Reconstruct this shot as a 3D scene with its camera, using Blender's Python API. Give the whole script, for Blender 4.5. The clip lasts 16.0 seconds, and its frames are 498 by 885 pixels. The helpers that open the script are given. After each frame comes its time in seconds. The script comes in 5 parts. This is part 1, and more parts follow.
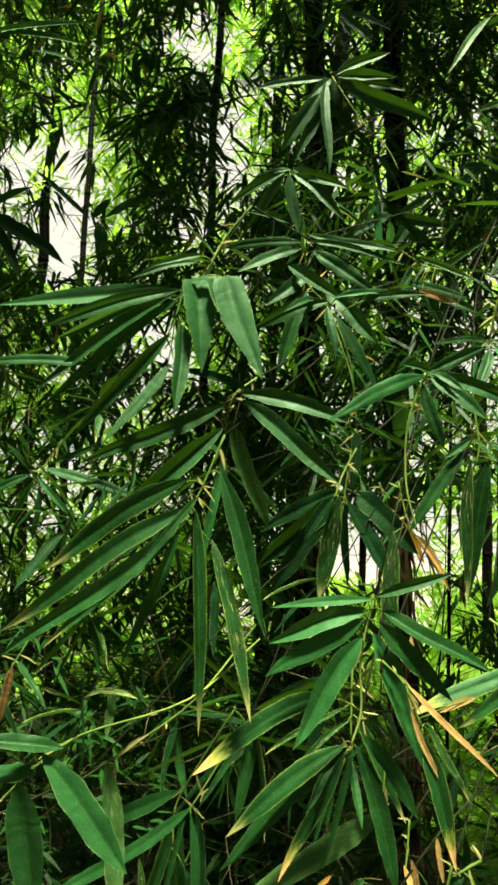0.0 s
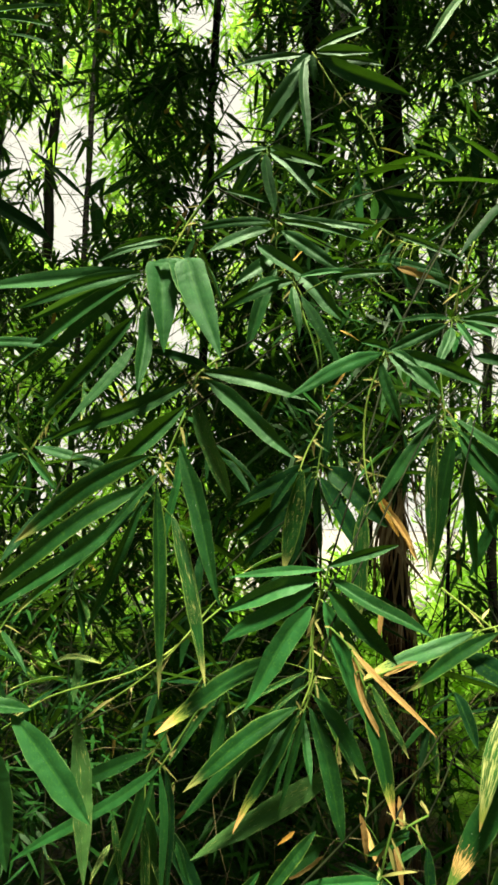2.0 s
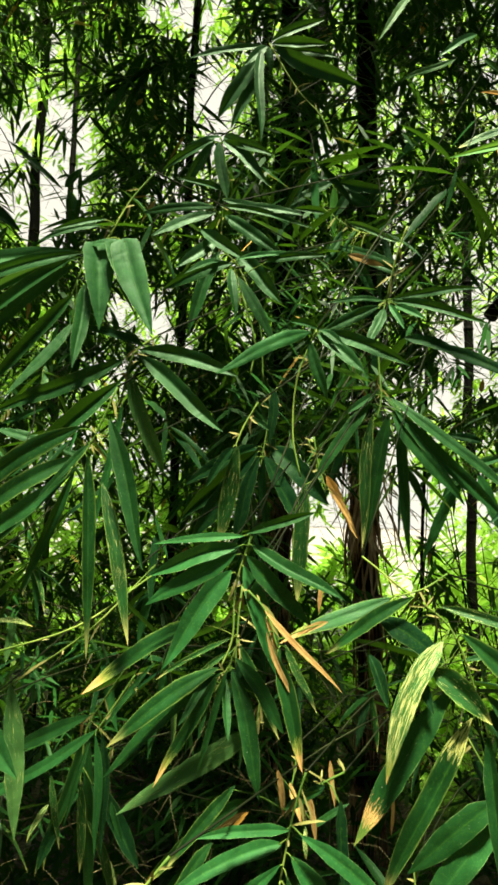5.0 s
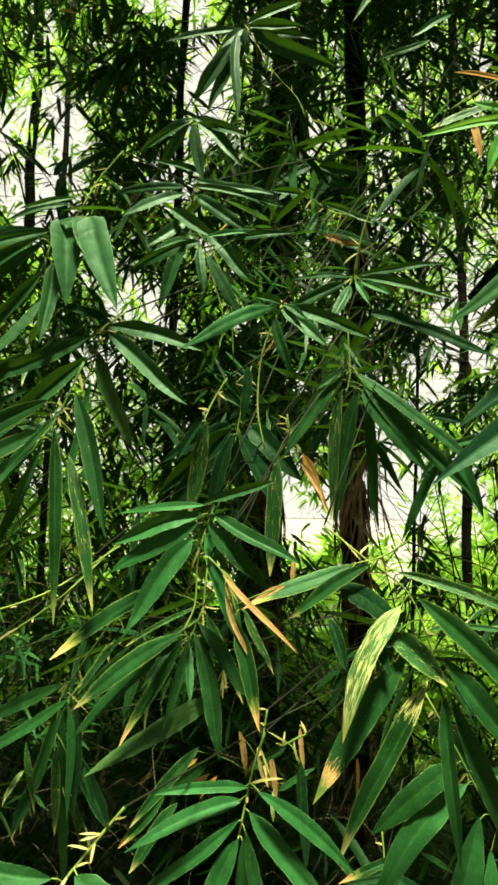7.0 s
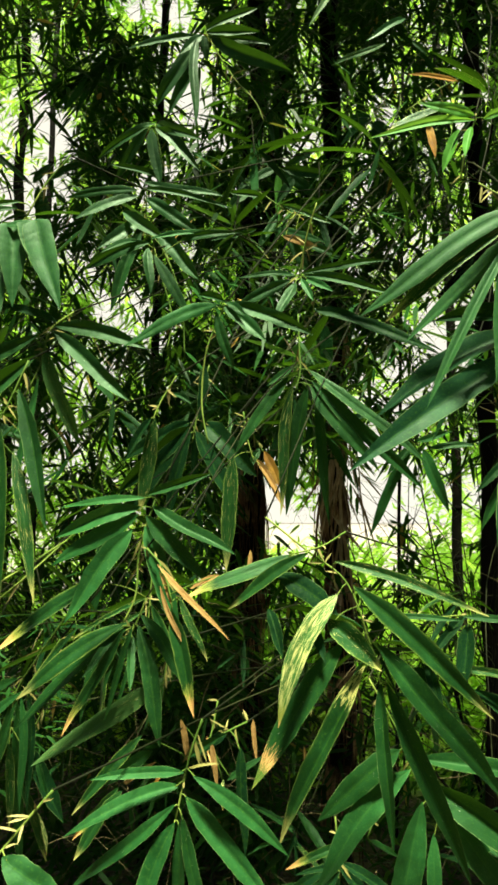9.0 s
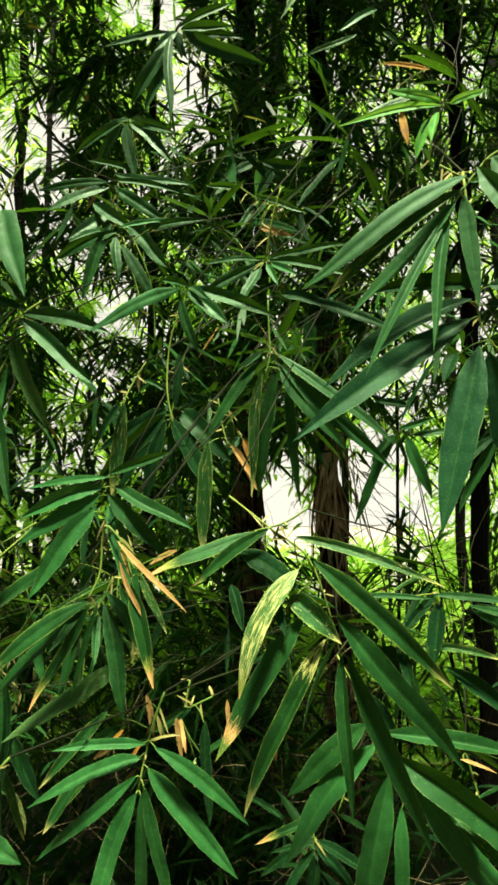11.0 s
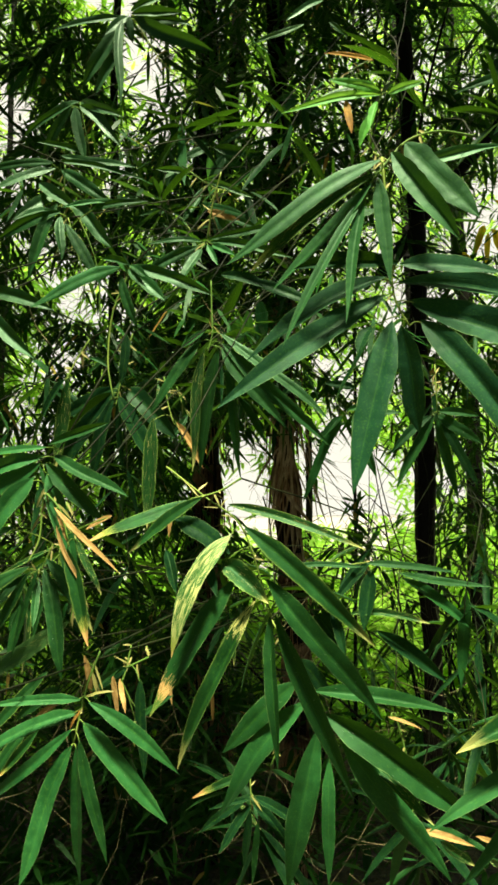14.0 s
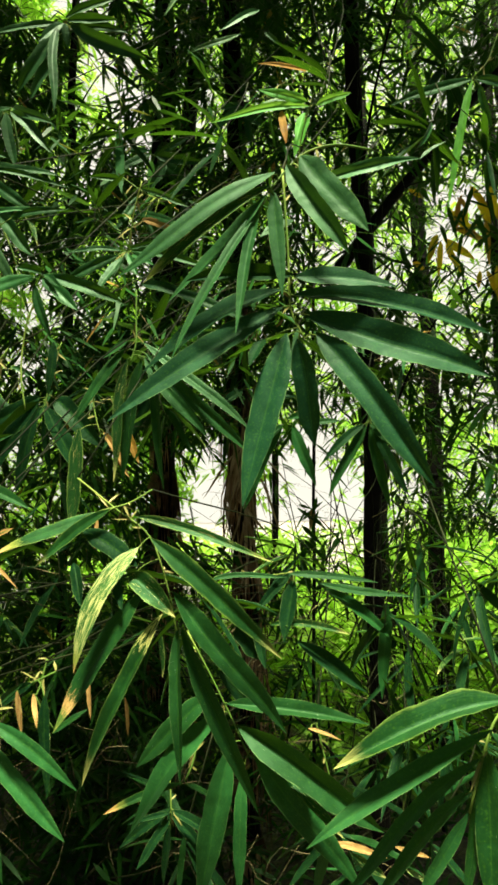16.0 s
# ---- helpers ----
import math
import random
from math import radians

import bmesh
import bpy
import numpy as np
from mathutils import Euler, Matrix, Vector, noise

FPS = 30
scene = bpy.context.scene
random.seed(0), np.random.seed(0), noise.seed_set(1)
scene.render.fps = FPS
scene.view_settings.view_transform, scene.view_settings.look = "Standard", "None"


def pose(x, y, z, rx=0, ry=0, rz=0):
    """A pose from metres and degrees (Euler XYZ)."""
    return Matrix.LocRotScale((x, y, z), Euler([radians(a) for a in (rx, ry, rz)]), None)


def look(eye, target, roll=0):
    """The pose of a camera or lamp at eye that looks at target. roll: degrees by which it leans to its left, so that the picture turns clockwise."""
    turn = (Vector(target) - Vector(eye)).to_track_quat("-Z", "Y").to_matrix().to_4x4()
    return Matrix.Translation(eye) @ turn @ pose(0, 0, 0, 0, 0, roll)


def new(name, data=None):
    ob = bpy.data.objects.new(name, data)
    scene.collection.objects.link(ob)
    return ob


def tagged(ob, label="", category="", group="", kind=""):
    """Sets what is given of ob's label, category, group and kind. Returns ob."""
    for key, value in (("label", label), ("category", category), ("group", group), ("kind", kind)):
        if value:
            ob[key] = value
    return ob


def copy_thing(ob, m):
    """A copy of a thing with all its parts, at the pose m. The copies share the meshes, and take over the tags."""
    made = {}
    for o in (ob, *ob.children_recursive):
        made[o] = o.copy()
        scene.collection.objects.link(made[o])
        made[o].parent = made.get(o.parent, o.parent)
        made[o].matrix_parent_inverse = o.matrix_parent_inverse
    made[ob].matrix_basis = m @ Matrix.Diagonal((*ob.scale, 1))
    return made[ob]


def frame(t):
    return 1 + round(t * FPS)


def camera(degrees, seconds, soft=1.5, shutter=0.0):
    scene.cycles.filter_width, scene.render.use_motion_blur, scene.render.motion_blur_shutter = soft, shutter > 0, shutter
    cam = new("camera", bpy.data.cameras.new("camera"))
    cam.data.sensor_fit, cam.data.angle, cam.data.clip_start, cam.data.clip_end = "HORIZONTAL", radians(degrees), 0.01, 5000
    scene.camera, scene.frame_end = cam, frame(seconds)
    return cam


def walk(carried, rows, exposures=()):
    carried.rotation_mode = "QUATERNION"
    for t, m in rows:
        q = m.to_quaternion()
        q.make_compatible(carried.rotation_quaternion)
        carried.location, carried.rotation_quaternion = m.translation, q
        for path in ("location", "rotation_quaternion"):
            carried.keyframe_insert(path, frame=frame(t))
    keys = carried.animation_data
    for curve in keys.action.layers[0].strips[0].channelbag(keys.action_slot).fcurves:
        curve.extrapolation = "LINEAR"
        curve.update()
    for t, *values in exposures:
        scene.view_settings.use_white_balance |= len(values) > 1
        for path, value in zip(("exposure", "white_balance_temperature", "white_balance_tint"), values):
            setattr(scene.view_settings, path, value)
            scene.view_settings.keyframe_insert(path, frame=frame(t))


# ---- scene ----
cam = camera(40.0, 16.0, 2.95)
PATH = [
    (0, (0.109, 0.505, 1.662), (-0.063, 2.477, 1.949), 1.2),
    (0.5, (0.136, 0.503, 1.663), (-0.047, 2.476, 1.933), 0.9),
    (1, (0.155, 0.496, 1.663), (-0.047, 2.471, 1.901), 0.9),
    (1.5, (0.168, 0.487, 1.662), (-0.045, 2.463, 1.884), 1.0),
    (2, (0.184, 0.481, 1.66), (-0.032, 2.458, 1.878), 0.9),
    (2.5, (0.199, 0.472, 1.658), (-0.018, 2.448, 1.88), 0.9),
    (3, (0.212, 0.469, 1.649), (-0.001, 2.445, 1.867), 1.0),
    (3.5, (0.224, 0.466, 1.638), (0.02, 2.443, 1.856), 1.3),
    (4, (0.241, 0.461, 1.635), (0.047, 2.44, 1.851), 1.4),
    (6.5, (0.322, 0.456, 1.602), (0.103, 2.434, 1.796), 0.8),
    (7, (0.334, 0.447, 1.597), (0.121, 2.427, 1.785), 0.8),
    (7.5, (0.351, 0.438, 1.597), (0.134, 2.417, 1.79), 0.6),
    (8, (0.371, 0.443, 1.587), (0.157, 2.422, 1.782), 0.5),
    (8.5, (0.387, 0.441, 1.584), (0.182, 2.42, 1.782), 0.5),
    (9, (0.42, 0.437, 1.579), (0.203, 2.415, 1.784), 0.0),
    (11.5, (0.501, 0.431, 1.538), (0.251, 2.403, 1.756), -1.0),
    (12, (0.512, 0.415, 1.537), (0.275, 2.39, 1.748), -1.1),
    (12.5, (0.517, 0.411, 1.531), (0.308, 2.39, 1.731), -1.1),
    (13, (0.526, 0.401, 1.529), (0.341, 2.383, 1.72), -1.1),
    (13.5, (0.533, 0.4, 1.519), (0.361, 2.384, 1.706), -1.1),
    (14, (0.546, 0.398, 1.51), (0.38, 2.382, 1.699), -1.1),
    (14.5, (0.572, 0.4, 1.507), (0.425, 2.386, 1.694), -1.2),
    (15, (0.605, 0.406, 1.532), (0.487, 2.392, 1.73), -1.3),
    (15.5, (0.624, 0.408, 1.525), (0.508, 2.395, 1.72), -1.4),
    (16, (0.643, 0.409, 1.517), (0.542, 2.396, 1.72), -1.3),
]
walk(cam, [(t, look(eye, target, roll)) for t, eye, target, roll in PATH], [(0.0, 1.58, 7200, -2), (16.0, 1.58, 7200, -2)])

# ---- light: hazy sun over the path, bright sky over the field beyond ----
SUN_HEIGHT, SUN_SIDE = 74.0, 168.0      # degrees above the horizon, degrees clockwise from +y
world = bpy.data.worlds.new("sky")
scene.world = world
world.use_nodes = True
sky = world.node_tree.nodes.new("ShaderNodeTexSky")
sky.sky_type = "NISHITA"
sky.sun_disc = False
sky.sun_elevation, sky.sun_rotation = radians(SUN_HEIGHT), radians(SUN_SIDE)
sky.air_density, sky.dust_density, sky.ozone_density = 1.0, 2.0, 1.0
back = world.node_tree.nodes["Background"]
back.inputs[1].default_value = 0.02
world.node_tree.links.new(sky.outputs[0], back.inputs[0])

sun = bpy.data.lights.new("sun", "SUN")
sun.energy, sun.angle, sun.color = 7.0, radians(10), (1.0, 0.93, 0.8)
sun_lamp = new("sun", sun)
e, a = radians(SUN_HEIGHT), radians(SUN_SIDE)
sun_lamp.matrix_world = look((6 * math.sin(a) * math.cos(e), 6 * math.cos(a) * math.cos(e), 6 * math.sin(e)), (0, 0, 0))


# ---- materials ----
def nodes_of(name):
    m = bpy.data.materials.new(name)
    m.use_nodes = True
    n = m.node_tree.nodes
    n.clear()
    return m, n, m.node_tree.links


def math_node(n, l, op, a, b=None, c=None):
    x = n.new("ShaderNodeMath")
    x.operation = op
    for i, v in enumerate((a, b, c)):
        if v is None:
            continue
        if isinstance(v, (int, float)):
            x.inputs[i].default_value = v
        else:
            l.new(v, x.inputs[i])
    return x.outputs[0]


def mix_node(n, l, fac, a, b):
    x = n.new("ShaderNodeMix")
    x.data_type = "RGBA"
    for key, v in ((0, fac), (6, a), (7, b)):
        if isinstance(v, (int, float)):
            x.inputs[key].default_value = v
        elif isinstance(v, tuple):
            x.inputs[key].default_value = (*v, 1)
        else:
            l.new(v, x.inputs[key])
    return x.outputs[2]


def noise_node(n, l, vector, scale, detail=3.0, rough=0.55):
    x = n.new("ShaderNodeTexNoise")
    x.inputs["Scale"].default_value, x.inputs["Detail"].default_value, x.inputs["Roughness"].default_value = scale, detail, rough
    l.new(vector, x.inputs["Vector"])
    return x.outputs[0]


def ramp(n, l, value, lo, hi):
    x = n.new("ShaderNodeMapRange")
    x.interpolation_type = "SMOOTHSTEP"
    x.inputs[1].default_value, x.inputs[2].default_value = lo, hi
    l.new(value, x.inputs[0])
    return x.outputs[0]


def leaf_material(name, deep, fresh, glow, through_part=0.1, gloss=0.42, tip=None, streak=0.0, edge=0.0, spot=0.0, base=0.0, dry=0.0, band=False, shine=0.2, pale=(0.44, 0.44, 0.14)):
    """Bamboo leaf: veined blade with a pale midrib. tip: where along the blade it has dried; streak, edge, base: yellowing."""
    m, n, l = nodes_of(name)
    uv = n.new("ShaderNodeUVMap")
    sep = n.new("ShaderNodeSeparateXYZ")
    l.new(uv.outputs[0], sep.inputs[0])
    u, v = sep.outputs[0], sep.outputs[1]
    info = n.new("ShaderNodeObjectInfo")
    geo = n.new("ShaderNodeNewGeometry")
    pos = geo.outputs["Position"]
    scaled = n.new("ShaderNodeMapping")
    scaled.inputs["Scale"].default_value = (8, 5, 1)
    l.new(uv.outputs[0], scaled.inputs["Vector"])
    shift = n.new("ShaderNodeVectorMath")
    shift.operation = "ADD"
    l.new(scaled.outputs[0], shift.inputs[0])
    far = n.new("ShaderNodeCombineXYZ")
    l.new(math_node(n, l, "MULTIPLY", info.outputs["Random"], 40.0), far.inputs[1])
    l.new(math_node(n, l, "MULTIPLY", info.outputs["Random"], 13.0), far.inputs[0])
    l.new(far.outputs[0], shift.inputs[1])
    long = shift.outputs[0]
    big = noise_node(n, l, pos, 14.0, 3.0)
    fine = noise_node(n, l, pos, 420.0, 4.0)
    along = noise_node(n, l, long, 2.4, 4.0, 0.65)
    colour = mix_node(n, l, ramp(n, l, big, 0.32, 0.68), deep, fresh)
    cloudy = noise_node(n, l, pos, 38.0, 4.0, 0.6)
    shade = n.new("ShaderNodeHueSaturation")
    l.new(math_node(n, l, "ADD", 0.02, math_node(n, l, "MULTIPLY", cloudy, 1.86)), shade.inputs["Value"])
    l.new(colour, shade.inputs["Color"])
    colour = shade.outputs[0]
    colour = mix_node(n, l, math_node(n, l, "MULTIPLY", info.outputs["Random"], 0.55), colour, fresh)
    colour = mix_node(n, l, math_node(n, l, "MULTIPLY", ramp(n, l, fine, 0.5, 0.8), 0.14), colour, glow)
    off = math_node(n, l, "ABSOLUTE", math_node(n, l, "SUBTRACT", u, 0.5))
    rib = math_node(n, l, "SUBTRACT", 1.0, ramp(n, l, off, 0.008, 0.035))
    colour = mix_node(n, l, math_node(n, l, "MULTIPLY", rib, 0.05), colour, glow)
    margin = math_node(n, l, "MULTIPLY", ramp(n, l, off, 0.462, 0.495), ramp(n, l, cloudy, 0.36, 0.62))
    colour = mix_node(n, l, math_node(n, l, "MULTIPLY", margin, 0.45), colour, (0.20, 0.32, 0.10))
    # pale chewed specks and painted glints of light, here and there along the blade
    if spot > 0:
        vor = n.new("ShaderNodeTexVoronoi")
        vor.inputs["Scale"].default_value = 4.2
        l.new(long, vor.inputs["Vector"])
        pick = n.new("ShaderNodeSeparateColor")
        l.new(vor.outputs["Color"], pick.inputs[0])
        size = math_node(n, l, "MULTIPLY", math_node(n, l, "SUBTRACT", pick.outputs[0], 0.8 - 0.25 * spot), 0.45)
        speck = math_node(n, l, "LESS_THAN", vor.outputs["Distance"], size)
        speck = math_node(n, l, "MULTIPLY", speck, ramp(n, l, cloudy, 0.5 - 0.2 * spot, 0.6 - 0.2 * spot))
        colour = mix_node(n, l, math_node(n, l, "MULTIPLY", speck, 0.65), colour, (0.42, 0.54, 0.34))
    yellow, tan = pale, (0.50, 0.30, 0.11)
    if streak > 0:
        slow = n.new("ShaderNodeVectorMath")
        slow.operation = "MULTIPLY"
        slow.inputs[1].default_value = (1.1, 0.6, 1)
        l.new(long, slow.inputs[0])
        patch = noise_node(n, l, slow.outputs[0], 2.2, 6.0, 0.72)
        colour = mix_node(n, l, ramp(n, l, patch, 0.64 - 0.26 * streak, 0.72 - 0.26 * streak), colour, yellow)
    if base > 0:
        low = math_node(n, l, "SUBTRACT", along, math_node(n, l, "MULTIPLY", ramp(n, l, v, 0.12, 0.42), 0.5))
        colour = mix_node(n, l, ramp(n, l, low, 0.44, 0.50), colour, yellow)
    if edge > 0:
        rim = math_node(n, l, "ADD", off, math_node(n, l, "MULTIPLY", along, 0.35))
        colour = mix_node(n, l, math_node(n, l, "MULTIPLY", ramp(n, l, rim, 0.62 - 0.05 * edge, 0.76 - 0.05 * edge), 0.45), colour, (0.20, 0.30, 0.05))
        late = math_node(n, l, "ADD", v, math_node(n, l, "MULTIPLY", along, 0.3))
        colour = mix_node(n, l, math_node(n, l, "MULTIPLY", ramp(n, l, late, 0.95, 1.15), 0.8), colour, yellow)
    if tip is not None:
        late = math_node(n, l, "ADD", v, math_node(n, l, "MULTIPLY", math_node(n, l, "SUBTRACT", along, 0.5), 0.5))
        if not band:
            colour = mix_node(n, l, ramp(n, l, late, tip - 0.12, tip - 0.04), colour, (0.17, 0.21, 0.04))
        colour = mix_node(n, l, ramp(n, l, late, tip, tip + 0.04), colour, tan)
        if band:
            colour = mix_node(n, l, ramp(n, l, late, tip + 0.07, tip + 0.10), colour, (0.05, 0.11, 0.02))
            colour = mix_node(n, l, ramp(n, l, late, tip + 0.16, tip + 0.24), colour, (0.16, 0.19, 0.04))
    if dry > 0:
        worn = noise_node(n, l, long, 1.1, 6.0, 0.7)
        colour = mix_node(n, l, ramp(n, l, worn, 0.42, 0.62), colour, (0.20, 0.09, 0.025))
        colour = mix_node(n, l, math_node(n, l, "MULTIPLY", ramp(n, l, along, 0.5, 0.7), 0.6), colour, (0.46, 0.34, 0.14))
    vein = math_node(n, l, "SINE", math_node(n, l, "MULTIPLY", u, 90.0))
    height = math_node(n, l, "ADD", math_node(n, l, "MULTIPLY", vein, 0.010), math_node(n, l, "MULTIPLY", along, 0.4))
    ripple = math_node(n, l, "SINE", math_node(n, l, "ADD", math_node(n, l, "MULTIPLY", v, 46.0), math_node(n, l, "MULTIPLY", big, 30.0)))
    height = math_node(n, l, "ADD", height, math_node(n, l, "MULTIPLY", ripple, 0.09))
    bump = n.new("ShaderNodeBump")
    bump.inputs["Strength"].default_value, bump.inputs["Distance"].default_value = 0.32, 0.003
    l.new(height, bump.inputs["Height"])
    p = n.new("ShaderNodeBsdfPrincipled")
    l.new(colour, p.inputs["Base Color"])
    l.new(bump.outputs[0], p.inputs["Normal"])
    rough = math_node(n, l, "ADD", gloss - 0.16, math_node(n, l, "MULTIPLY", cloudy, 0.42))
    l.new(rough, p.inputs["Roughness"])
    p.inputs["Specular IOR Level"].default_value = shine
    p.inputs["Specular Tint"].default_value = (0.52, 1.0, 0.55, 1)
    tr = n.new("ShaderNodeBsdfTranslucent")
    light = mix_node(n, l, 0.75, colour, glow)
    l.new(light, tr.inputs["Color"])
    mixer = n.new("ShaderNodeMixShader")
    mixer.inputs[0].default_value = through_part
    l.new(p.outputs[0], mixer.inputs[1])
    l.new(tr.outputs[0], mixer.inputs[2])
    out = n.new("ShaderNodeOutputMaterial")
    l.new(mixer.outputs[0], out.inputs[0])
    return m


def mass_material(name, deep, fresh, glow, through_part, dry=0.0):
    """Foliage told apart only as a mass: colour varies from leaf to leaf."""
    m, n, l = nodes_of(name)
    geo = n.new("ShaderNodeNewGeometry")
    each = geo.outputs["Random Per Island"]
    big = noise_node(n, l, geo.outputs["Position"], 1.3, 2.0)
    colour = mix_node(n, l, each, deep, fresh)
    colour = mix_node(n, l, ramp(n, l, big, 0.4, 0.65), colour, fresh)
    if dry > 0:
        odd = math_node(n, l, "FRACT", math_node(n, l, "MULTIPLY", each, 37.0))
        colour = mix_node(n, l, math_node(n, l, "LESS_THAN", odd, dry), colour, (0.42, 0.27, 0.07))
    p = n.new("ShaderNodeBsdfPrincipled")
    l.new(colour, p.inputs["Base Color"])
    p.inputs["Roughness"].default_value = 0.45
    p.inputs["Specular IOR Level"].default_value = 0.06
    tr = n.new("ShaderNodeBsdfTranslucent")
    l.new(mix_node(n, l, 0.6, colour, glow), tr.inputs["Color"])
    mixer = n.new("ShaderNodeMixShader")
    mixer.inputs[0].default_value = through_part
    l.new(p.outputs[0], mixer.inputs[1])
    l.new(tr.outputs[0], mixer.inputs[2])
    out = n.new("ShaderNodeOutputMaterial")
    l.new(mixer.outputs[0], out.inputs[0])
    return m


def bark_material(name, dark, pale, rough=0.55, fibre=1.0):
    m, n, l = nodes_of(name)
    geo = n.new("ShaderNodeNewGeometry")
    stretch = n.new("ShaderNodeMapping")
    stretch.inputs["Scale"].default_value = (1, 1, 0.06)
    l.new(geo.outputs["Position"], stretch.inputs["Vector"])
    fibres = noise_node(n, l, stretch.outputs[0], 130.0, 4.0, 0.6)
    blotch = noise_node(n, l, geo.outputs["Position"], 7.0, 4.0)
    colour = mix_node(n, l, ramp(n, l, blotch, 0.42, 0.7), dark, pale)
    colour = mix_node(n, l, math_node(n, l, "MULTIPLY", ramp(n, l, fibres, 0.4, 0.7), 0.5), colour, dark)
    bump = n.new("ShaderNodeBump")
    bump.inputs["Strength"].default_value, bump.inputs["Distance"].default_value = 0.5 * fibre, 0.004
    l.new(fibres, bump.inputs["Height"])
    p = n.new("ShaderNodeBsdfPrincipled")
    l.new(colour, p.inputs["Base Color"])
    l.new(bump.outputs[0], p.inputs["Normal"])
    p.inputs["Roughness"].default_value = rough
    p.inputs["Specular IOR Level"].default_value = 0.06
    out = n.new("ShaderNodeOutputMaterial")
    l.new(p.outputs[0], out.inputs[0])
    return m


def ground_material():
    """Leaf litter dark with the thicket's shade, then a strip of grass, then pale open ground in full light."""
    m, n, l = nodes_of("ground")
    geo = n.new("ShaderNodeNewGeometry")
    pos = geo.outputs["Position"]
    sep = n.new("ShaderNodeSeparateXYZ")
    l.new(pos, sep.inputs[0])
    a, b = noise_node(n, l, pos, 3.0, 5.0), noise_node(n, l, pos, 45.0, 5.0)
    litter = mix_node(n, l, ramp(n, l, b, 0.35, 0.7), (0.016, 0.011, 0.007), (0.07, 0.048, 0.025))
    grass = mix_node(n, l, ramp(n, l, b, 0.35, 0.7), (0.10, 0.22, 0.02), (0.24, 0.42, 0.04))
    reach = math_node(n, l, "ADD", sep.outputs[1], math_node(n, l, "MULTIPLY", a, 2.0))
    # litter runs further on the left: the shade there is put into the colour
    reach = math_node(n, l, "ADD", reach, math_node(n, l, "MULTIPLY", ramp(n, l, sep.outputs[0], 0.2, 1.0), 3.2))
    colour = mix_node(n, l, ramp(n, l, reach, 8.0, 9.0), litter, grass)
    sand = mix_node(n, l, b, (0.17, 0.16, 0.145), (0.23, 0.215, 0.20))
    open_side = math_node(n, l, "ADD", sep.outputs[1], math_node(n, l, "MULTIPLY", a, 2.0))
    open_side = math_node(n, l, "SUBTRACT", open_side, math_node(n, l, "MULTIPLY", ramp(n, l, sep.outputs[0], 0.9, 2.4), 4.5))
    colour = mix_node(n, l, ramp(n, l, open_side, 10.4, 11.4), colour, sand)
    bump = n.new("ShaderNodeBump")
    bump.inputs["Strength"].default_value, bump.inputs["Distance"].default_value = 0.8, 0.03
    l.new(b, bump.inputs["Height"])
    p = n.new("ShaderNodeBsdfPrincipled")
    l.new(colour, p.inputs["Base Color"])
    l.new(bump.outputs[0], p.inputs["Normal"])
    p.inputs["Roughness"].default_value = 0.9
    out = n.new("ShaderNodeOutputMaterial")
    l.new(p.outputs[0], out.inputs[0])
    return m


GREEN, FRESH, GLOW = (0.0022, 0.018, 0.004), (0.0078, 0.043, 0.0100), (0.16, 0.42, 0.02)
LEAF = {
    "g": leaf_material("leaf_green", GREEN, FRESH, GLOW, spot=0.55),
    "t": leaf_material("leaf_smooth", (0.006, 0.040, 0.010), (0.015, 0.068, 0.018), GLOW, gloss=0.48, spot=0.15),
    # fresh and young greens, with light on some leaves put into the colour
    "l": leaf_material("leaf_fresh_lit", (0.005, 0.040, 0.009), (0.015, 0.080, 0.020), (0.22, 0.5, 0.05), spot=0.2),
    "v": leaf_material("leaf_young_lit", (0.08, 0.30, 0.05), (0.12, 0.38, 0.06), (0.3, 0.6, 0.06), 0.45),
    # d and q: shade on the darker sprays is put into the green
    "d": leaf_material("leaf_shaded_green", (0.0015, 0.010, 0.004), (0.004, 0.022, 0.008), GLOW, 0.06, shine=0.05),
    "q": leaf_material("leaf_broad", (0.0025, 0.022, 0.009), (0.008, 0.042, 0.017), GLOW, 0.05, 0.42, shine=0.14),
    "s": leaf_material("leaf_speckled", (0.012, 0.05, 0.014), (0.05, 0.12, 0.034), GLOW, streak=0.2, spot=1.0),
    "e": leaf_material("leaf_edged", GREEN, FRESH, GLOW, edge=1.0),
    "m": leaf_material("leaf_mottled", GREEN, FRESH, GLOW, streak=0.26, edge=1.2),
    "y": leaf_material("leaf_yellow", (0.01, 0.05, 0.010), (0.03, 0.09, 0.02), GLOW, streak=0.58, tip=0.95, pale=(0.40, 0.42, 0.15)),
    "n": leaf_material("leaf_pale_base", GREEN, FRESH, GLOW, base=1.0, edge=0.8),
    "k": leaf_material("leaf_burnt", GREEN, FRESH, GLOW, tip=0.76, spot=0.6, band=True),
    "b": leaf_material("leaf_tan_tip", GREEN, FRESH, GLOW, tip=0.82, edge=0.9),
    "x": leaf_material("leaf_dry", (0.27, 0.16, 0.05), (0.40, 0.27, 0.10), (0.5, 0.34, 0.10), 0.2, 0.6, dry=1.0),
    # withering yellow, raised so the light from behind is in the colour
    "z": leaf_material("leaf_withering_backlit", (0.58, 0.46, 0.04), (0.74, 0.44, 0.05), (0.9, 0.62, 0.04), 0.6, 0.6),
    "o": leaf_material("leaf_orange", (0.36, 0.14, 0.02), (0.52, 0.30, 0.05), (0.7, 0.4, 0.06), 0.4, 0.6, dry=1.0),
}
TWIG = bark_material("green_twig", (0.06, 0.12, 0.02), (0.22, 0.29, 0.06), 0.5, 0.3)
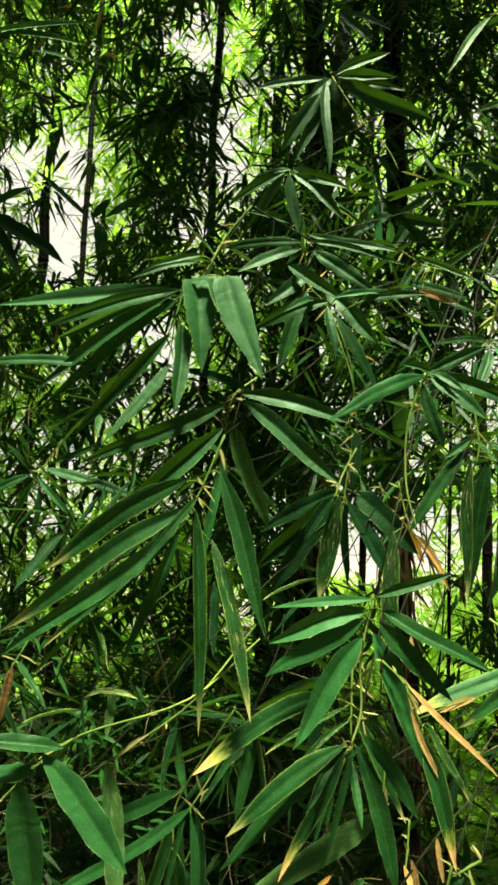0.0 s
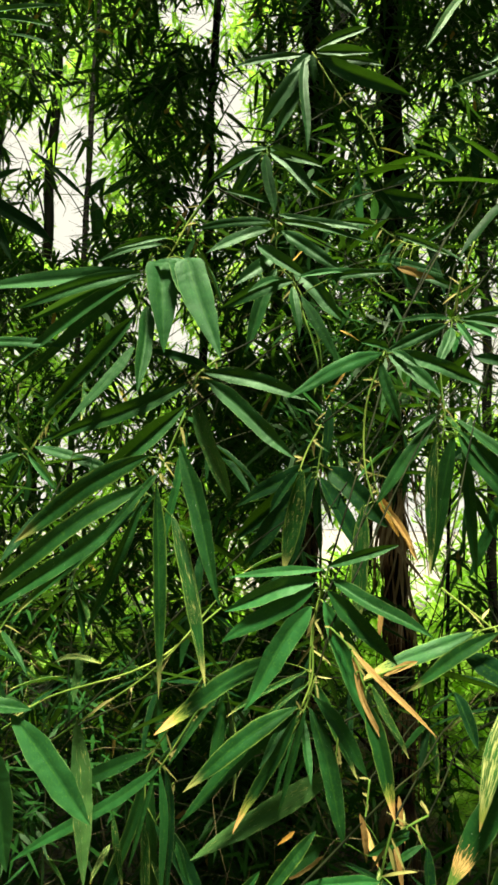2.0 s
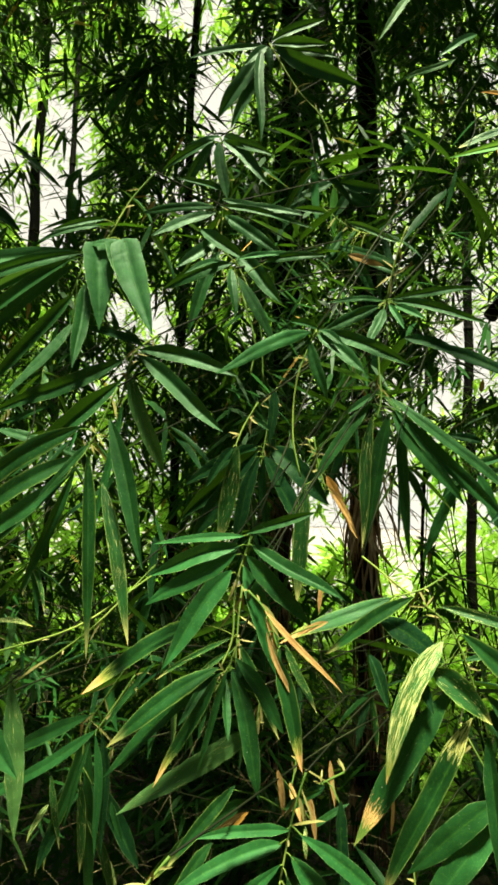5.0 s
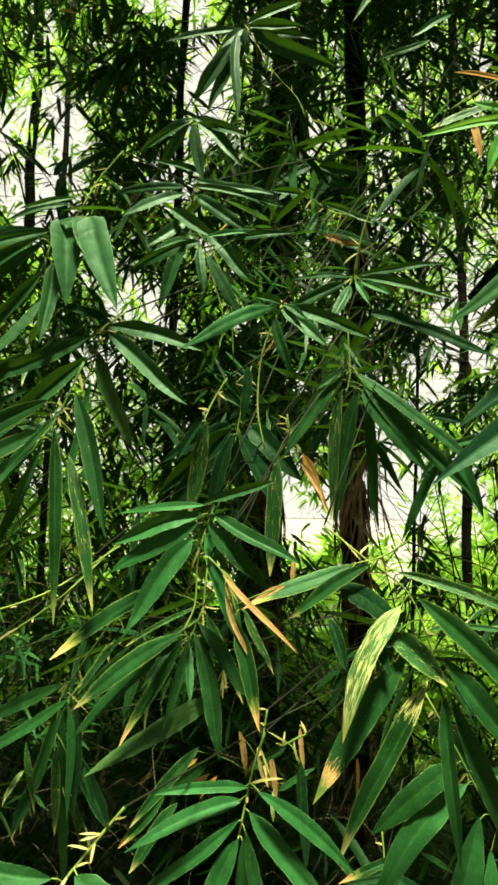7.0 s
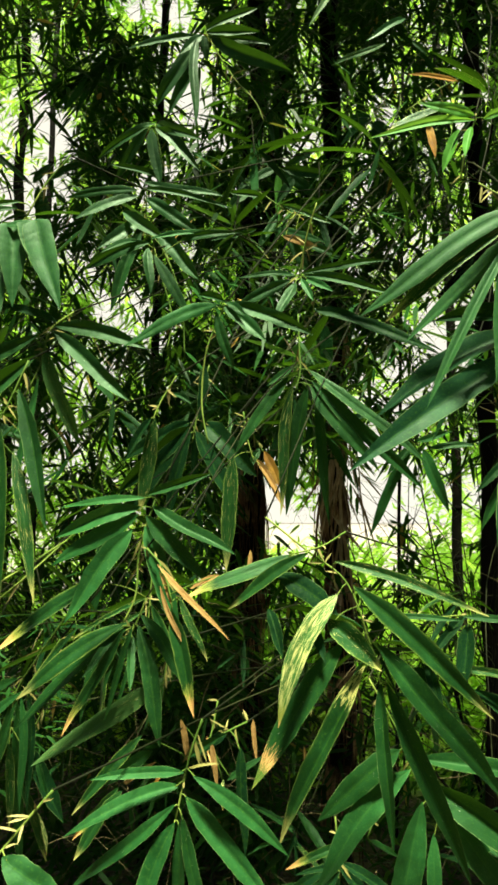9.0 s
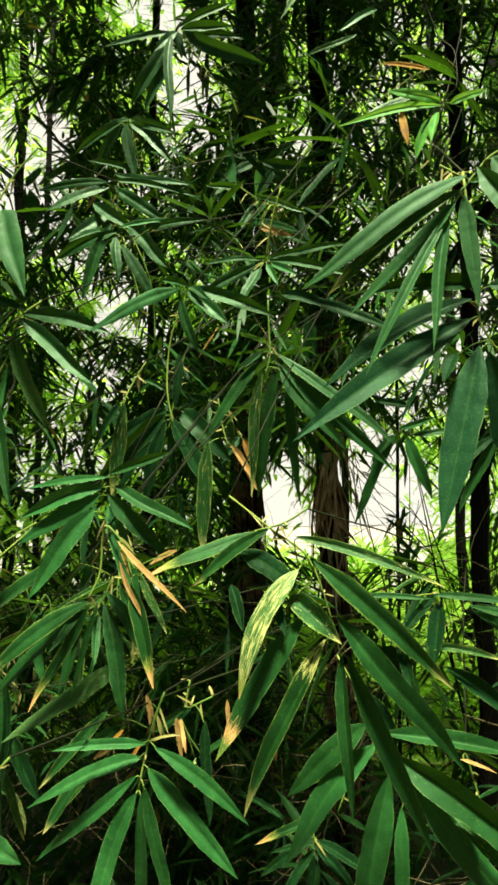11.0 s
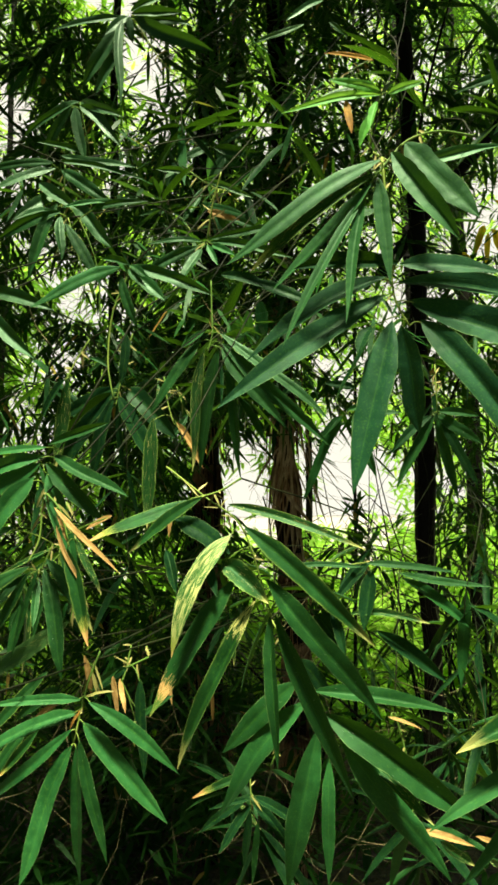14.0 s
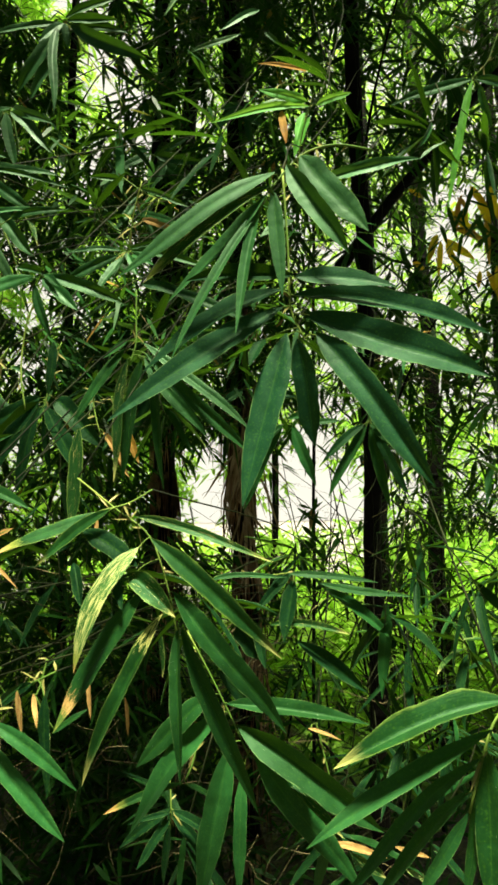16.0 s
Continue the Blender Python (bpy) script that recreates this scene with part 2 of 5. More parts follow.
BRANCH = bark_material("branch", (0.006, 0.009, 0.003), (0.028, 0.034, 0.013), 0.6, 0.5)
# near-black: the silhouette shade on the culms is put into the colour
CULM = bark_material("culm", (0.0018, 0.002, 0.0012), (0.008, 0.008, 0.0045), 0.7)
SHEATH = bark_material("dry_sheath", (0.05, 0.027, 0.013), (0.46, 0.30, 0.16), 0.75)
SCALE = bark_material("dry_scale", (0.14, 0.14, 0.04), (0.42, 0.38, 0.16), 0.7, 0.3)
STRAW = bark_material("pale_straw", (0.22, 0.16, 0.08), (0.62, 0.52, 0.34), 0.7)
# foliage in four tones: thicket shade and sunlight are put into the colour
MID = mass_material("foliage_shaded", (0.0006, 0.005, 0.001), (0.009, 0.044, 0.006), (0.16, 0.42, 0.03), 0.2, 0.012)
LIT = mass_material("foliage_lit", (0.001, 0.007, 0.0015), (0.013, 0.058, 0.010), (0.16, 0.42, 0.03), 0.12, 0.02)
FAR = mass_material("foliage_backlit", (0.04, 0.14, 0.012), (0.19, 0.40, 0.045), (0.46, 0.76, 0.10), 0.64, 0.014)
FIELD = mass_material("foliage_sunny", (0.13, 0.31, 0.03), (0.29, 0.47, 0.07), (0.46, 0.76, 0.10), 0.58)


# ---- builders ----
def part(name, bm, material, parent, label=""):
    me = bpy.data.meshes.new(name)
    bm.to_mesh(me)
    bm.free()
    return put(name, me, material, parent, label)


def put(name, me, material, parent, label=""):
    if not me.materials:
        me.materials.append(material)
    ob = new(name, me)
    if parent is not None:
        ob.parent = parent
        ob.matrix_parent_inverse = Matrix.Translation(-parent.location)
    return tagged(ob, label)


def tube(bm, points, r0, r1, sides=6):
    pts = [Vector(p) for p in points]
    rings = []
    for i, p in enumerate(pts):
        d = (pts[min(i + 1, len(pts) - 1)] - pts[max(i - 1, 0)]).normalized()
        side = d.cross(Vector((0.31, 0.87, 0.38))).normalized()
        up = side.cross(d)
        r = r0 + (r1 - r0) * i / (len(pts) - 1)
        rings.append([bm.verts.new(p + r * (math.cos(k * math.tau / sides) * side + math.sin(k * math.tau / sides) * up)) for k in range(sides)])
    for a, b in zip(rings, rings[1:]):
        for k in range(sides):
            bm.faces.new((a[k], a[(k + 1) % sides], b[(k + 1) % sides], b[k])).smooth = True
    bm.faces.new(rings[0][::-1])
    bm.faces.new(rings[-1])


def smooth_line(points, steps=5):
    """A rounded line through the given points."""
    p = [Vector(q) for q in points]
    p = [2 * p[0] - p[1], *p, 2 * p[-1] - p[-2]]
    line = []
    for i in range(1, len(p) - 2):
        for k in range(steps):
            t = k / steps
            line.append(0.5 * (2 * p[i] + (p[i + 1] - p[i - 1]) * t + (2 * p[i - 1] - 5 * p[i] + 4 * p[i + 1] - p[i + 2]) * t * t
                               + (3 * p[i] - p[i - 1] - 3 * p[i + 1] + p[i + 2]) * t ** 3))
    return line + [p[-2]]


def blade(base, tip, width, rng, steps=16, across=8, bow=0.0, blunt=False):
    """One bamboo leaf: a folded, slightly twisted lance-shaped blade with a short stalk."""
    base, tip = Vector(base), Vector(tip)
    axis = tip - base
    length = axis.length
    d = axis / length
    want = (OPEN_SIDE - (base + tip) / 2).normalized() + Vector((rng.uniform(-0.36, 0.36), rng.uniform(-0.15, 0.15), rng.uniform(0.05, 0.6)))
    side = d.cross(want).normalized()
    up = side.cross(d)
    level = math.hypot(d.x, d.y)
    rise = (Vector((0, 0, 1)) - d * d.z) * (length * rng.uniform(-0.01, 0.05) * level)
    sway = side * length * rng.uniform(-0.025, 0.025)
    bulge = up * length * rng.uniform(-0.015, 0.04)
    twist, fold, arch = rng.uniform(-0.4, 0.4), rng.uniform(0.16, 0.46), rng.uniform(0.02, 0.18)
    wave, phase = rng.uniform(0.0, 0.05), rng.uniform(0, 6)
    if bow:
        rise = (Vector((0, 0, 1)) - d * d.z).normalized() * length * bow
    worn = random.Random(round(9000 * (base.x + 3 * base.z + 7 * tip.x)))
    full, point = (0.05, 0.3) if blunt else (worn.uniform(0.16, 0.3), worn.uniform(0.48, 0.66))
    bm = bmesh.new()
    uv = bm.loops.layers.uv.new("UVMap")
    rows = []
    for i in range(steps + 1):
        v = i / steps
        v = v ** 1.12
        body = min(1.0, max(v - 0.01, 0.0) / full) ** 0.6 * (1 - 0.1 * v)
        end = 1 - max(0.0, (v - point) / (1 - point)) ** 1.6
        shape = max(0.035 if v < 0.5 else 0.0, body * end)
        centre = base + axis * v + (rise + bulge) * 4 * v * (1 - v) + sway * math.sin(v * 5)
        turn = twist * (v - 0.3)
        s = side * math.cos(turn) + up * math.sin(turn)
        n = up * math.cos(turn) - side * math.sin(turn)
        row = []
        ragged = {0: worn.uniform(0.93, 1.03), across: worn.uniform(0.93, 1.03)}
        for k in range(across + 1):
            u = k / across
            x = (u - 0.5) * width * shape * ragged.get(k, 1.0)
            lift = (abs(u - 0.5) * 2 * fold - (2 * u - 1) ** 2 * arch) * width * shape + wave * width * shape * math.sin(v * 15 + phase + 3 * u) * abs(u - 0.5) * 2
            row.append((bm.verts.new(centre + s * x + n * lift), u, v))
        rows.append(row)
    for a, b in zip(rows, rows[1:]):
        for k in range(across):
            q = (a[k], a[k + 1], b[k + 1], b[k])
            face = bm.faces.new([c[0] for c in q])
            face.smooth = True
            for loop, c in zip(face.loops, q):
                loop[uv].uv = (c[1], c[2])
    return bm


rng = random.Random(11)
reach_rng = random.Random(5)
scale_rng = random.Random(17)
OPEN_SIDE = Vector((0.36, 0.3, 1.75))     # the open path, to which the leaves turn their faces
LINES = {}          # the line of each spray's twig
CULMS = []          # (x, y, lean_x, radius) of every standing culm, for the branches to reach


def spray(hub, label):
    ob = new("bamboo_spray")
    ob.location = hub
    return tagged(ob, label, "bamboo leaves", "sprays at the thicket's edge")


def leaf(thing, base, tip, width, kind, bow=0.0, blunt=False):
    ob = part("leaf", blade(base, tip, width * 0.88, rng, bow=bow, blunt=blunt), LEAF[kind], thing)
    base, ahead = Vector(base), (Vector(tip) - Vector(base)).normalized()
    near = min(LINES.get(thing.name, [base]), key=lambda q: (q - base).length)
    if 0.004 < (near - base).length < 0.07:
        bm = bmesh.new()
        tube(bm, smooth_line([near, (near + base) / 2 + Vector((0, 0, 0.0015)), base + ahead * 0.006], 3), 0.0009, 0.0008, 5)
        part("leaf_stalk", bm, TWIG, ob)
    return ob


def to_culm(start, rise=0.7):
    """A thin arching branch from a culm out to the given place."""
    start = Vector(start)
    x, y, lean, r = min(CULMS, key=lambda c: math.hypot(c[0] - start.x, c[1] - start.y) + (9 if c[1] < start.y else 0))
    z = max(0.3, start.z - rise * reach_rng.uniform(0.4, 1.4))
    foot = Vector((x + lean * z, y, z))
    third = [foot.lerp(start, f) + Vector((reach_rng.uniform(-0.07, 0.07), reach_rng.uniform(-0.05, 0.05), reach_rng.uniform(0.04, 0.18))) for f in (0.35, 0.7)]
    return smooth_line([foot, *third, start], 4)


def twig(thing, points):
    line = smooth_line(points)
    bm = bmesh.new()
    tube(bm, line, 0.0016, 0.0012)
    part("twig", bm, TWIG, thing)
    LINES[thing.name] = line
    # papery scales left at the joints of the twig
    for _ in range(scale_rng.randint(5, 9)):
        a = line[min(len(line) - 1, int(len(line) * scale_rng.uniform(0.0, 0.75)))]
        b = a + Vector((scale_rng.gauss(0, 0.014), scale_rng.gauss(0, 0.008), scale_rng.uniform(-0.034, 0.018)))
        part("scale", blade(a, b, scale_rng.uniform(0.0022, 0.0042), scale_rng, 5, 2), SCALE, thing)
    reach = min((to_culm(line[0], rise) for rise in (-0.55, -0.9, 0.3, 0.8)), key=lambda way: sum(in_opening(q, 0.9) > 0 for q in way))
    bm = bmesh.new()
    tube(bm, reach, 0.0007, 0.0014, 5)
    part("branch", bm, BRANCH, thing)


# ---- ground ----
bm = bmesh.new()
xs = [-3000, -400, -120, -40, -15, *[-8 + i * 0.4 for i in range(41)], 15, 40, 120, 400, 3000]
ys = [-3000, -400, -120, -40, -12, *[-4 + i * 0.4 for i in range(46)], 20, 30, 60, 120, 400, 3000]
grid = [[bm.verts.new((x, y, 0.09 * noise.noise((x * 0.5, y * 0.5, 3)) if abs(x) < 12 and -6 < y < 16 else 0.0)) for x in xs] for y in ys]
for a, b in zip(grid, grid[1:]):
    for k in range(len(xs) - 1):
        bm.faces.new((a[k], a[k + 1], b[k + 1], b[k])).smooth = True
tagged(part("ground", bm, ground_material(), None), "leaf litter dark with the thicket's shade, then bright grass and pale open ground", "ground", "", "structure")


# ---- bright hazy sky beyond the field ----
m, n, l = nodes_of("bright_haze")
geo = n.new("ShaderNodeNewGeometry")
cloud = noise_node(n, l, geo.outputs["Position"], 0.05, 4.0)
glow = n.new("ShaderNodeEmission")
l.new(mix_node(n, l, cloud, (1.0, 0.93, 0.90), (0.96, 0.93, 0.93)), glow.inputs["Color"])
glow.inputs["Strength"].default_value = 0.36
l.new(glow.outputs[0], n.new("ShaderNodeOutputMaterial").inputs[0])
bm = bmesh.new()
arc = [math.radians(-70 + 10 * i) for i in range(15)]
rows = [[bm.verts.new((110 * math.sin(w) * c, 110 * math.cos(w) * c, h)) for w in arc] for h, c in ((-1, 1), (30, 0.99), (60, 0.94), (95, 0.82), (120, 0.62))]
for a, b in zip(rows, rows[1:]):
    for k in range(len(arc) - 1):
        bm.faces.new((a[k], a[k + 1], b[k + 1], b[k])).smooth = True
tagged(part("backdrop", bm, m, None), "bright white hazy sky over the field", "sky", "", "structure")


# ---- culms ----
def culm(x, y, radius, top, lean=0.0, sheathed=False, label="shade-dark bamboo culm with raised nodes"):
    """A standing bamboo culm: tapering internodes between ringed nodes, each ring a part."""
    CULMS.append((x, y, lean, radius))
    thing = new("bamboo_culm")
    thing.location = (x, y, 0)
    tagged(thing, label, "bamboo culm", "culms of the thicket")
    crook = random.Random(round(1000 * x + 77 * y))
    bend = [crook.uniform(-0.5, 0.5) * radius for _ in range(40)]
    gap = 0.30 + 1.2 * radius
    count = int(top / gap)

    def middle(z):
        i = min(int(z / gap), 38)
        f = z / gap - i
        return Vector((x + lean * z + bend[i] * (1 - f) + bend[i + 1] * f, y, z))

    bm = bmesh.new()
    rings = []
    for i in range(count + 1):
        for f in (0.0, 0.04, 0.5, 0.96):
            z = (i + f) * gap - 0.1
            r = radius * (1 - 0.35 * z / top) * (1.0 if f == 0.5 else 1.04)
            c = middle(max(z, 0)) - Vector((0, 0, 0.1 if z < 0 else 0))
            rings.append([bm.verts.new(c + Vector((r * math.cos(k * math.tau / 14), r * math.sin(k * math.tau / 14), 0))) for k in range(14)])
    for a, b in zip(rings, rings[1:]):
        for k in range(14):
            bm.faces.new((a[k], a[(k + 1) % 14], b[(k + 1) % 14], b[k])).smooth = True
    bm.faces.new(rings[-1])
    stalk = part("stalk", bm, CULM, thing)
    for i in range(1, count + 1):
        z = i * gap - 0.1
        c, r = middle(z), radius * (1 - 0.35 * z / top)
        bm = bmesh.new()
        loops = [[bm.verts.new(c + Vector((q * math.cos(k * math.tau / 14), q * math.sin(k * math.tau / 14), h))) for k in range(14)]
                 for h, q in ((-0.014, r * 1.03), (-0.004, r * 1.14 + 0.002), (0.006, r * 1.10), (0.016, r * 1.03))]
        for a, b in zip(loops, loops[1:]):
            for k in range(14):
                bm.faces.new((a[k], a[(k + 1) % 14], b[(k + 1) % 14], b[k])).smooth = True
        part("node_ring", bm, CULM, stalk)
        if sheathed and z < 2.4:
            bm = bmesh.new()
            for j in range(60):
                ang, len_ = crook.uniform(0, 6.28), crook.uniform(0.15, 0.42)
                a = c + Vector((math.cos(ang), math.sin(ang), 0)) * (r * 1.08)
                b = a + Vector((crook.uniform(-0.04, 0.04), crook.uniform(-0.03, 0.01), -len_))
                tube(bm, [a, (a + b) / 2 + Vector((0, 0, 0.01)) + Vector((math.cos(ang), math.sin(ang), 0)) * 0.012, b], 0.0045, 0.0012, 4)
            tagged(part("sheath", bm, SHEATH, stalk, "frayed brown fibres of an old sheath"), kind="stuff")
    for i in range(2, count - 1, 3):
        z = i * gap - 0.1
        c, ang = middle(z), crook.uniform(0, 6.28)
        d = Vector((math.cos(ang), 0.7 * math.sin(ang), 0))
        far = crook.uniform(0.25, 0.6)
        bm = bmesh.new()
        tube(bm, smooth_line([c, c + d * far * 0.4 + Vector((0, 0, far * 0.6)), c + d * far + Vector((0, 0, far * 1.1)), c + d * far * 1.6 + Vector((0, 0, far * 1.2))], 4), 0.2 * radius, 0.0015, 5)
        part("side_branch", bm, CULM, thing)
    return thing


culm(0.47, 3.25, 0.046, 9.0, 0.0, True, "thick blackish bamboo culm with frayed sheaths low down")
culm(0.905, 2.58, 0.029, 8.0, 0.004, False, "slim dark bamboo culm standing at the bright gap")
culm(1.62, 4.97, 0.055, 9.0)
culm(1.80, 4.1, 0.035, 8.0, 0.01)
culm(0.08, 3.45, 0.05, 9.0, 0.012, True, "brownish bamboo culm wrapped in torn sheaths")
culm(-0.14, 3.75, 0.045, 9.0, 0.1)
culm(-0.42, 3.6, 0.022, 9.0, 0.015)
culm(-1.35, 4.4, 0.02, 9.0, 0.02)
culm(0.74, 3.9, 0.009, 7.0, 0.03)
culm(1.36, 5.4, 0.036, 9.0, -0.01)
culm(2.1, 4.6, 0.04, 9.0, 0.01)
culm(2.6, 5.8, 0.045, 9.0, -0.02)
culm(-0.2, 4.9, 0.04, 9.0, 0.02)
culm(-2.0, 5.4, 0.045, 9.0, 0.01)
culm(-2.8, 6.0, 0.045, 9.0, 0.02)
culm(0.5, 6.2, 0.03, 9.0, 0.03)

# pale torn sheath strips hanging from the thick culm
straw = tagged(new("torn_sheath"), "pale torn straw strips hanging from a thick bamboo culm", "dry sheath")
straw.location = (0.50, 3.2, 1.95)
shred = random.Random(3)
for _ in range(46):
    a = Vector((0.48 + shred.uniform(-0.04, 0.06), 3.19 + shred.uniform(-0.03, 0.02), 1.95 - shred.choice((0.0, 0.1, 0.25, 0.42)) + shred.uniform(-0.10, 0.06)))
    b = a + Vector((shred.gauss(0.0, 0.06), shred.uniform(-0.06, 0.02), -shred.uniform(0.14, 0.38)))
    part("strip", blade(a, b, shred.uniform(0.005, 0.011), shred, 8, 2), STRAW, straw)

# a bare dark limb growing out of the slim culm
limb = tagged(new("bamboo_limb"), "bare dark curved bamboo limb beside a slim culm", "branch")
limb.location = (0.80, 2.59, 2.25)
bm = bmesh.new()
tube(bm, smooth_line([(0.80, 2.59, 2.25), (0.917, 2.6, 2.40), (1.034, 2.6, 2.55), (1.15, 2.6, 2.68), (1.26, 2.6, 2.82), (1.42, 2.62, 3.0)], 5), 0.022, 0.012, 8)
part("stem", bm, CULM, limb)
for a, b in (((1.034, 2.6, 2.55), (1.13, 2.57, 2.58)), ((1.15, 2.6, 2.66), (1.22, 2.56, 2.66)), ((0.917, 2.6, 2.40), (0.93, 2.55, 2.50))):
    bm = bmesh.new()
    tube(bm, [a, ((Vector(a) + Vector(b)) / 2 + Vector((0, 0, 0.01))), b], 0.004, 0.0012, 5)
    part("side_twig", bm, CULM, limb)

# ---- foliage in masses ----
# openings in the thicket through which the sky is seen: x and z five metres in, half width, half height, clearness
EYE = Vector((0.36, 0.45, 1.6))
WIDE_GAPS = [(0.74, 1.7, 0.31, 0.35, 0.96, 0.42), (1.14, 1.57, 0.32, 0.24, 0.85, 0.46), (0.06, 1.7, 0.17, 0.32, 0.9), (0.16, 1.4, 0.25, 0.16, 0.7), (-0.29, 1.14, 0.16, 0.18, 0.85, 0.11), (-1.78, 4.22, 0.4, 0.44, 0.92),
             (-1.62, 4.05, 0.22, 0.24, 0.9), (-1.7, 5.05, 0.1, 0.16, 0.8), (-0.53, 4.6, 0.2, 0.48, 0.88), (-0.73, 5.4, 0.34, 0.28, 0.85), (-0.74, 3.94, 0.16, 0.2, 0.85), (-1.28, 4.94, 0.13, 0.13, 0.8)]
UPPER_GAPS = [(-0.98, 3.06, 0.2, 0.19, 0.85), (-1.3, 3.34, 0.11, 0.14, 0.8), (-0.72, 2.87, 0.15, 0.13, 0.8), (-0.49, 3.46, 0.08, 0.11, 0.85), (-0.2, 2.85, 0.08, 0.08, 0.85), (-0.11, 4.83, 0.1, 0.34, 0.85),
              (0.72, 3.88, 0.07, 0.12, 0.9), (0.98, 2.36, 0.12, 0.2, 0.8), (1.22, 2.8, 0.16, 0.26, 0.8), (1.42, 4.5, 0.09, 0.3, 0.85), (1.93, 4.77, 0.12, 0.12, 0.85), (1.92, 1.94, 0.08, 0.33, 0.85)]
NARROW_GAPS = [(-1.26, 2.56, 0.2, 0.17, 0.7), (0.4, 5.25, 0.05, 0.1, 0.9), (0.53, 4.61, 0.06, 0.08, 0.9), (1.35, 2.5, 0.1, 0.07, 0.8), (0.3, 4.2, 0.07, 0.22, 0.85, 0.45), (0.62, 3.4, 0.07, 0.12, 0.85, 0.45),
               (0.85, 4.4, 0.08, 0.28, 0.85, 0.45), (0.97, 3.4, 0.07, 0.14, 0.85, 0.45), (0.42, 3.1, 0.05, 0.09, 0.85, 0.45), (-0.05, 3.6, 0.08, 0.19, 0.85, 0.6), (-0.25, 4.1, 0.08, 0.25, 0.85, 0.6), (0.08, 4.45, 0.07, 0.24, 0.85, 0.6)]
SIDE_GAPS = [(-0.42, 4.6, 0.07, 0.2, 0.85, 0.6), (0.12, 2.9, 0.05, 0.1, 0.85, 0.6), (-0.3, 3.2, 0.07, 0.1, 0.85, 0.6), (0.2, 2.45, 0.06, 0.07, 0.85, 0.6), (-1.62, 3.72, 0.25, 0.27, 0.92, 0.16), (-1.6, 2.9, 0.12, 0.12, 0.85, 0.16),
             (-1.75, 2.4, 0.08, 0.08, 0.85, 0.16), (-1.45, 2.1, 0.08, 0.1, 0.85, 0.16), (-1.62, 1.75, 0.07, 0.07, 0.85, 0.16), (-1.3, 1.6, 0.06, 0.06, 0.85, 0.16), (-1.4, 0.95, 0.1, 0.08, 0.85, 0.16), (0.4, 0.92, 0.11, 0.16, 0.9, 0.36),
             (0.8, 1.19, 0.17, 0.24, 0.92, 0.18), (1.96, 3.42, 0.28, 0.34, 0.7, 0.62)]
OPENINGS = WIDE_GAPS + UPPER_GAPS + NARROW_GAPS + SIDE_GAPS


def in_opening(p, grow=1.0):
    if p.y < 0.9:
        return 0.0
    k = (5.0 - EYE.y) / (p.y - EYE.y)
    for c_x, c_z, w, h, clear, *other in OPENINGS:
        eye_x = other[0] if other else EYE.x
        x, z = eye_x + (p.x - eye_x) * k, EYE.z + (p.z - EYE.z) * k
        if ((x - c_x) / w) ** 2 + ((z - c_z) / h) ** 2 < grow * grow:
            return clear
    return 0.0


def mass(name, label, count, low, high, length, width, material, clump=1.0, hole=1.0, droop=0.6, seed=1, keep=None, per=8, shut=1.0):
    """Countless bamboo leaves in one mesh: small hanging fans strewn through a block of space."""
    r = random.Random(seed)
    verts, faces = [], []
    made = 0
    while made < count:
        hub = Vector([r.uniform(a, b) for a, b in zip(low, high)])
        if noise.noise(hub * 1.7 + Vector((seed * 3.1, 0, 0))) * clump < r.uniform(-0.35, 0.15) * clump:
            made += 0.02
            continue
        if hole and r.random() < in_opening(hub, hole) * shut:
            continue
        if keep and not keep(hub):
            continue
        heading = r.uniform(0, math.tau)
        for _ in range(per):
            a = heading + r.gauss(0, 0.9)
            d = Vector((math.cos(a), math.sin(a) * 0.8, -droop + r.gauss(0, 0.45))).normalized()
            size = length * r.uniform(0.6, 1.25)
            wide = width * r.uniform(0.7, 1.3) / 2
            s = d.cross(Vector((r.uniform(-0.5, 0.5), r.uniform(-0.9, 0.3), 1))).normalized() * wide
            b = hub + Vector((r.gauss(0, 0.5), r.gauss(0, 0.5), r.gauss(0, 0.5))) * length * 0.5
            bow = Vector((0, 0, -0.10 * size))
            k = len(verts)
            verts += [b, b + d * size * 0.22 + s, b + d * size * 0.22 - s, b + d * size * 0.6 + s * 0.85 + bow * 0.3, b + d * size * 0.6 - s * 0.85 + bow * 0.3, b + d * size + bow]
            faces += [(k, k + 1, k + 2), (k + 1, k + 3, k + 4, k + 2), (k + 3, k + 5, k + 4)]
            made += 1
    me = bpy.data.meshes.new(name)
    me.from_pydata(verts, [], faces)
    return tagged(put(name, me, material, None), label, "foliage", "", "stuff")


place = random.Random(8)


def growth(p):
    """How thickly the thicket stands: thin over the lit ground behind, dense about the dark culms."""
    if (p.x < 0.0 and p.y > 4.1) or p.z > 2.2 + 0.87 * (p.y - 0.5):
        return False
    behind = p.y > 3.6
    low, high = ((0.18, 0.26) if p.x < -0.75 else (0.36, 0.44) if p.x < -0.3 else (0.6, 0.5) if p.x < 0.0 else
                 (0.5 if behind else 0.62, 0.42 if behind else 0.52) if p.x < 0.2 else (0.09 if behind else 0.36, 0.16 if behind else 0.5) if p.x < 0.75 else (0.06, 0.25))
    return place.random() < low or (p.z > 1.9 and (p.x < 0.8 or p.y < 3.2) and place.random() < high)


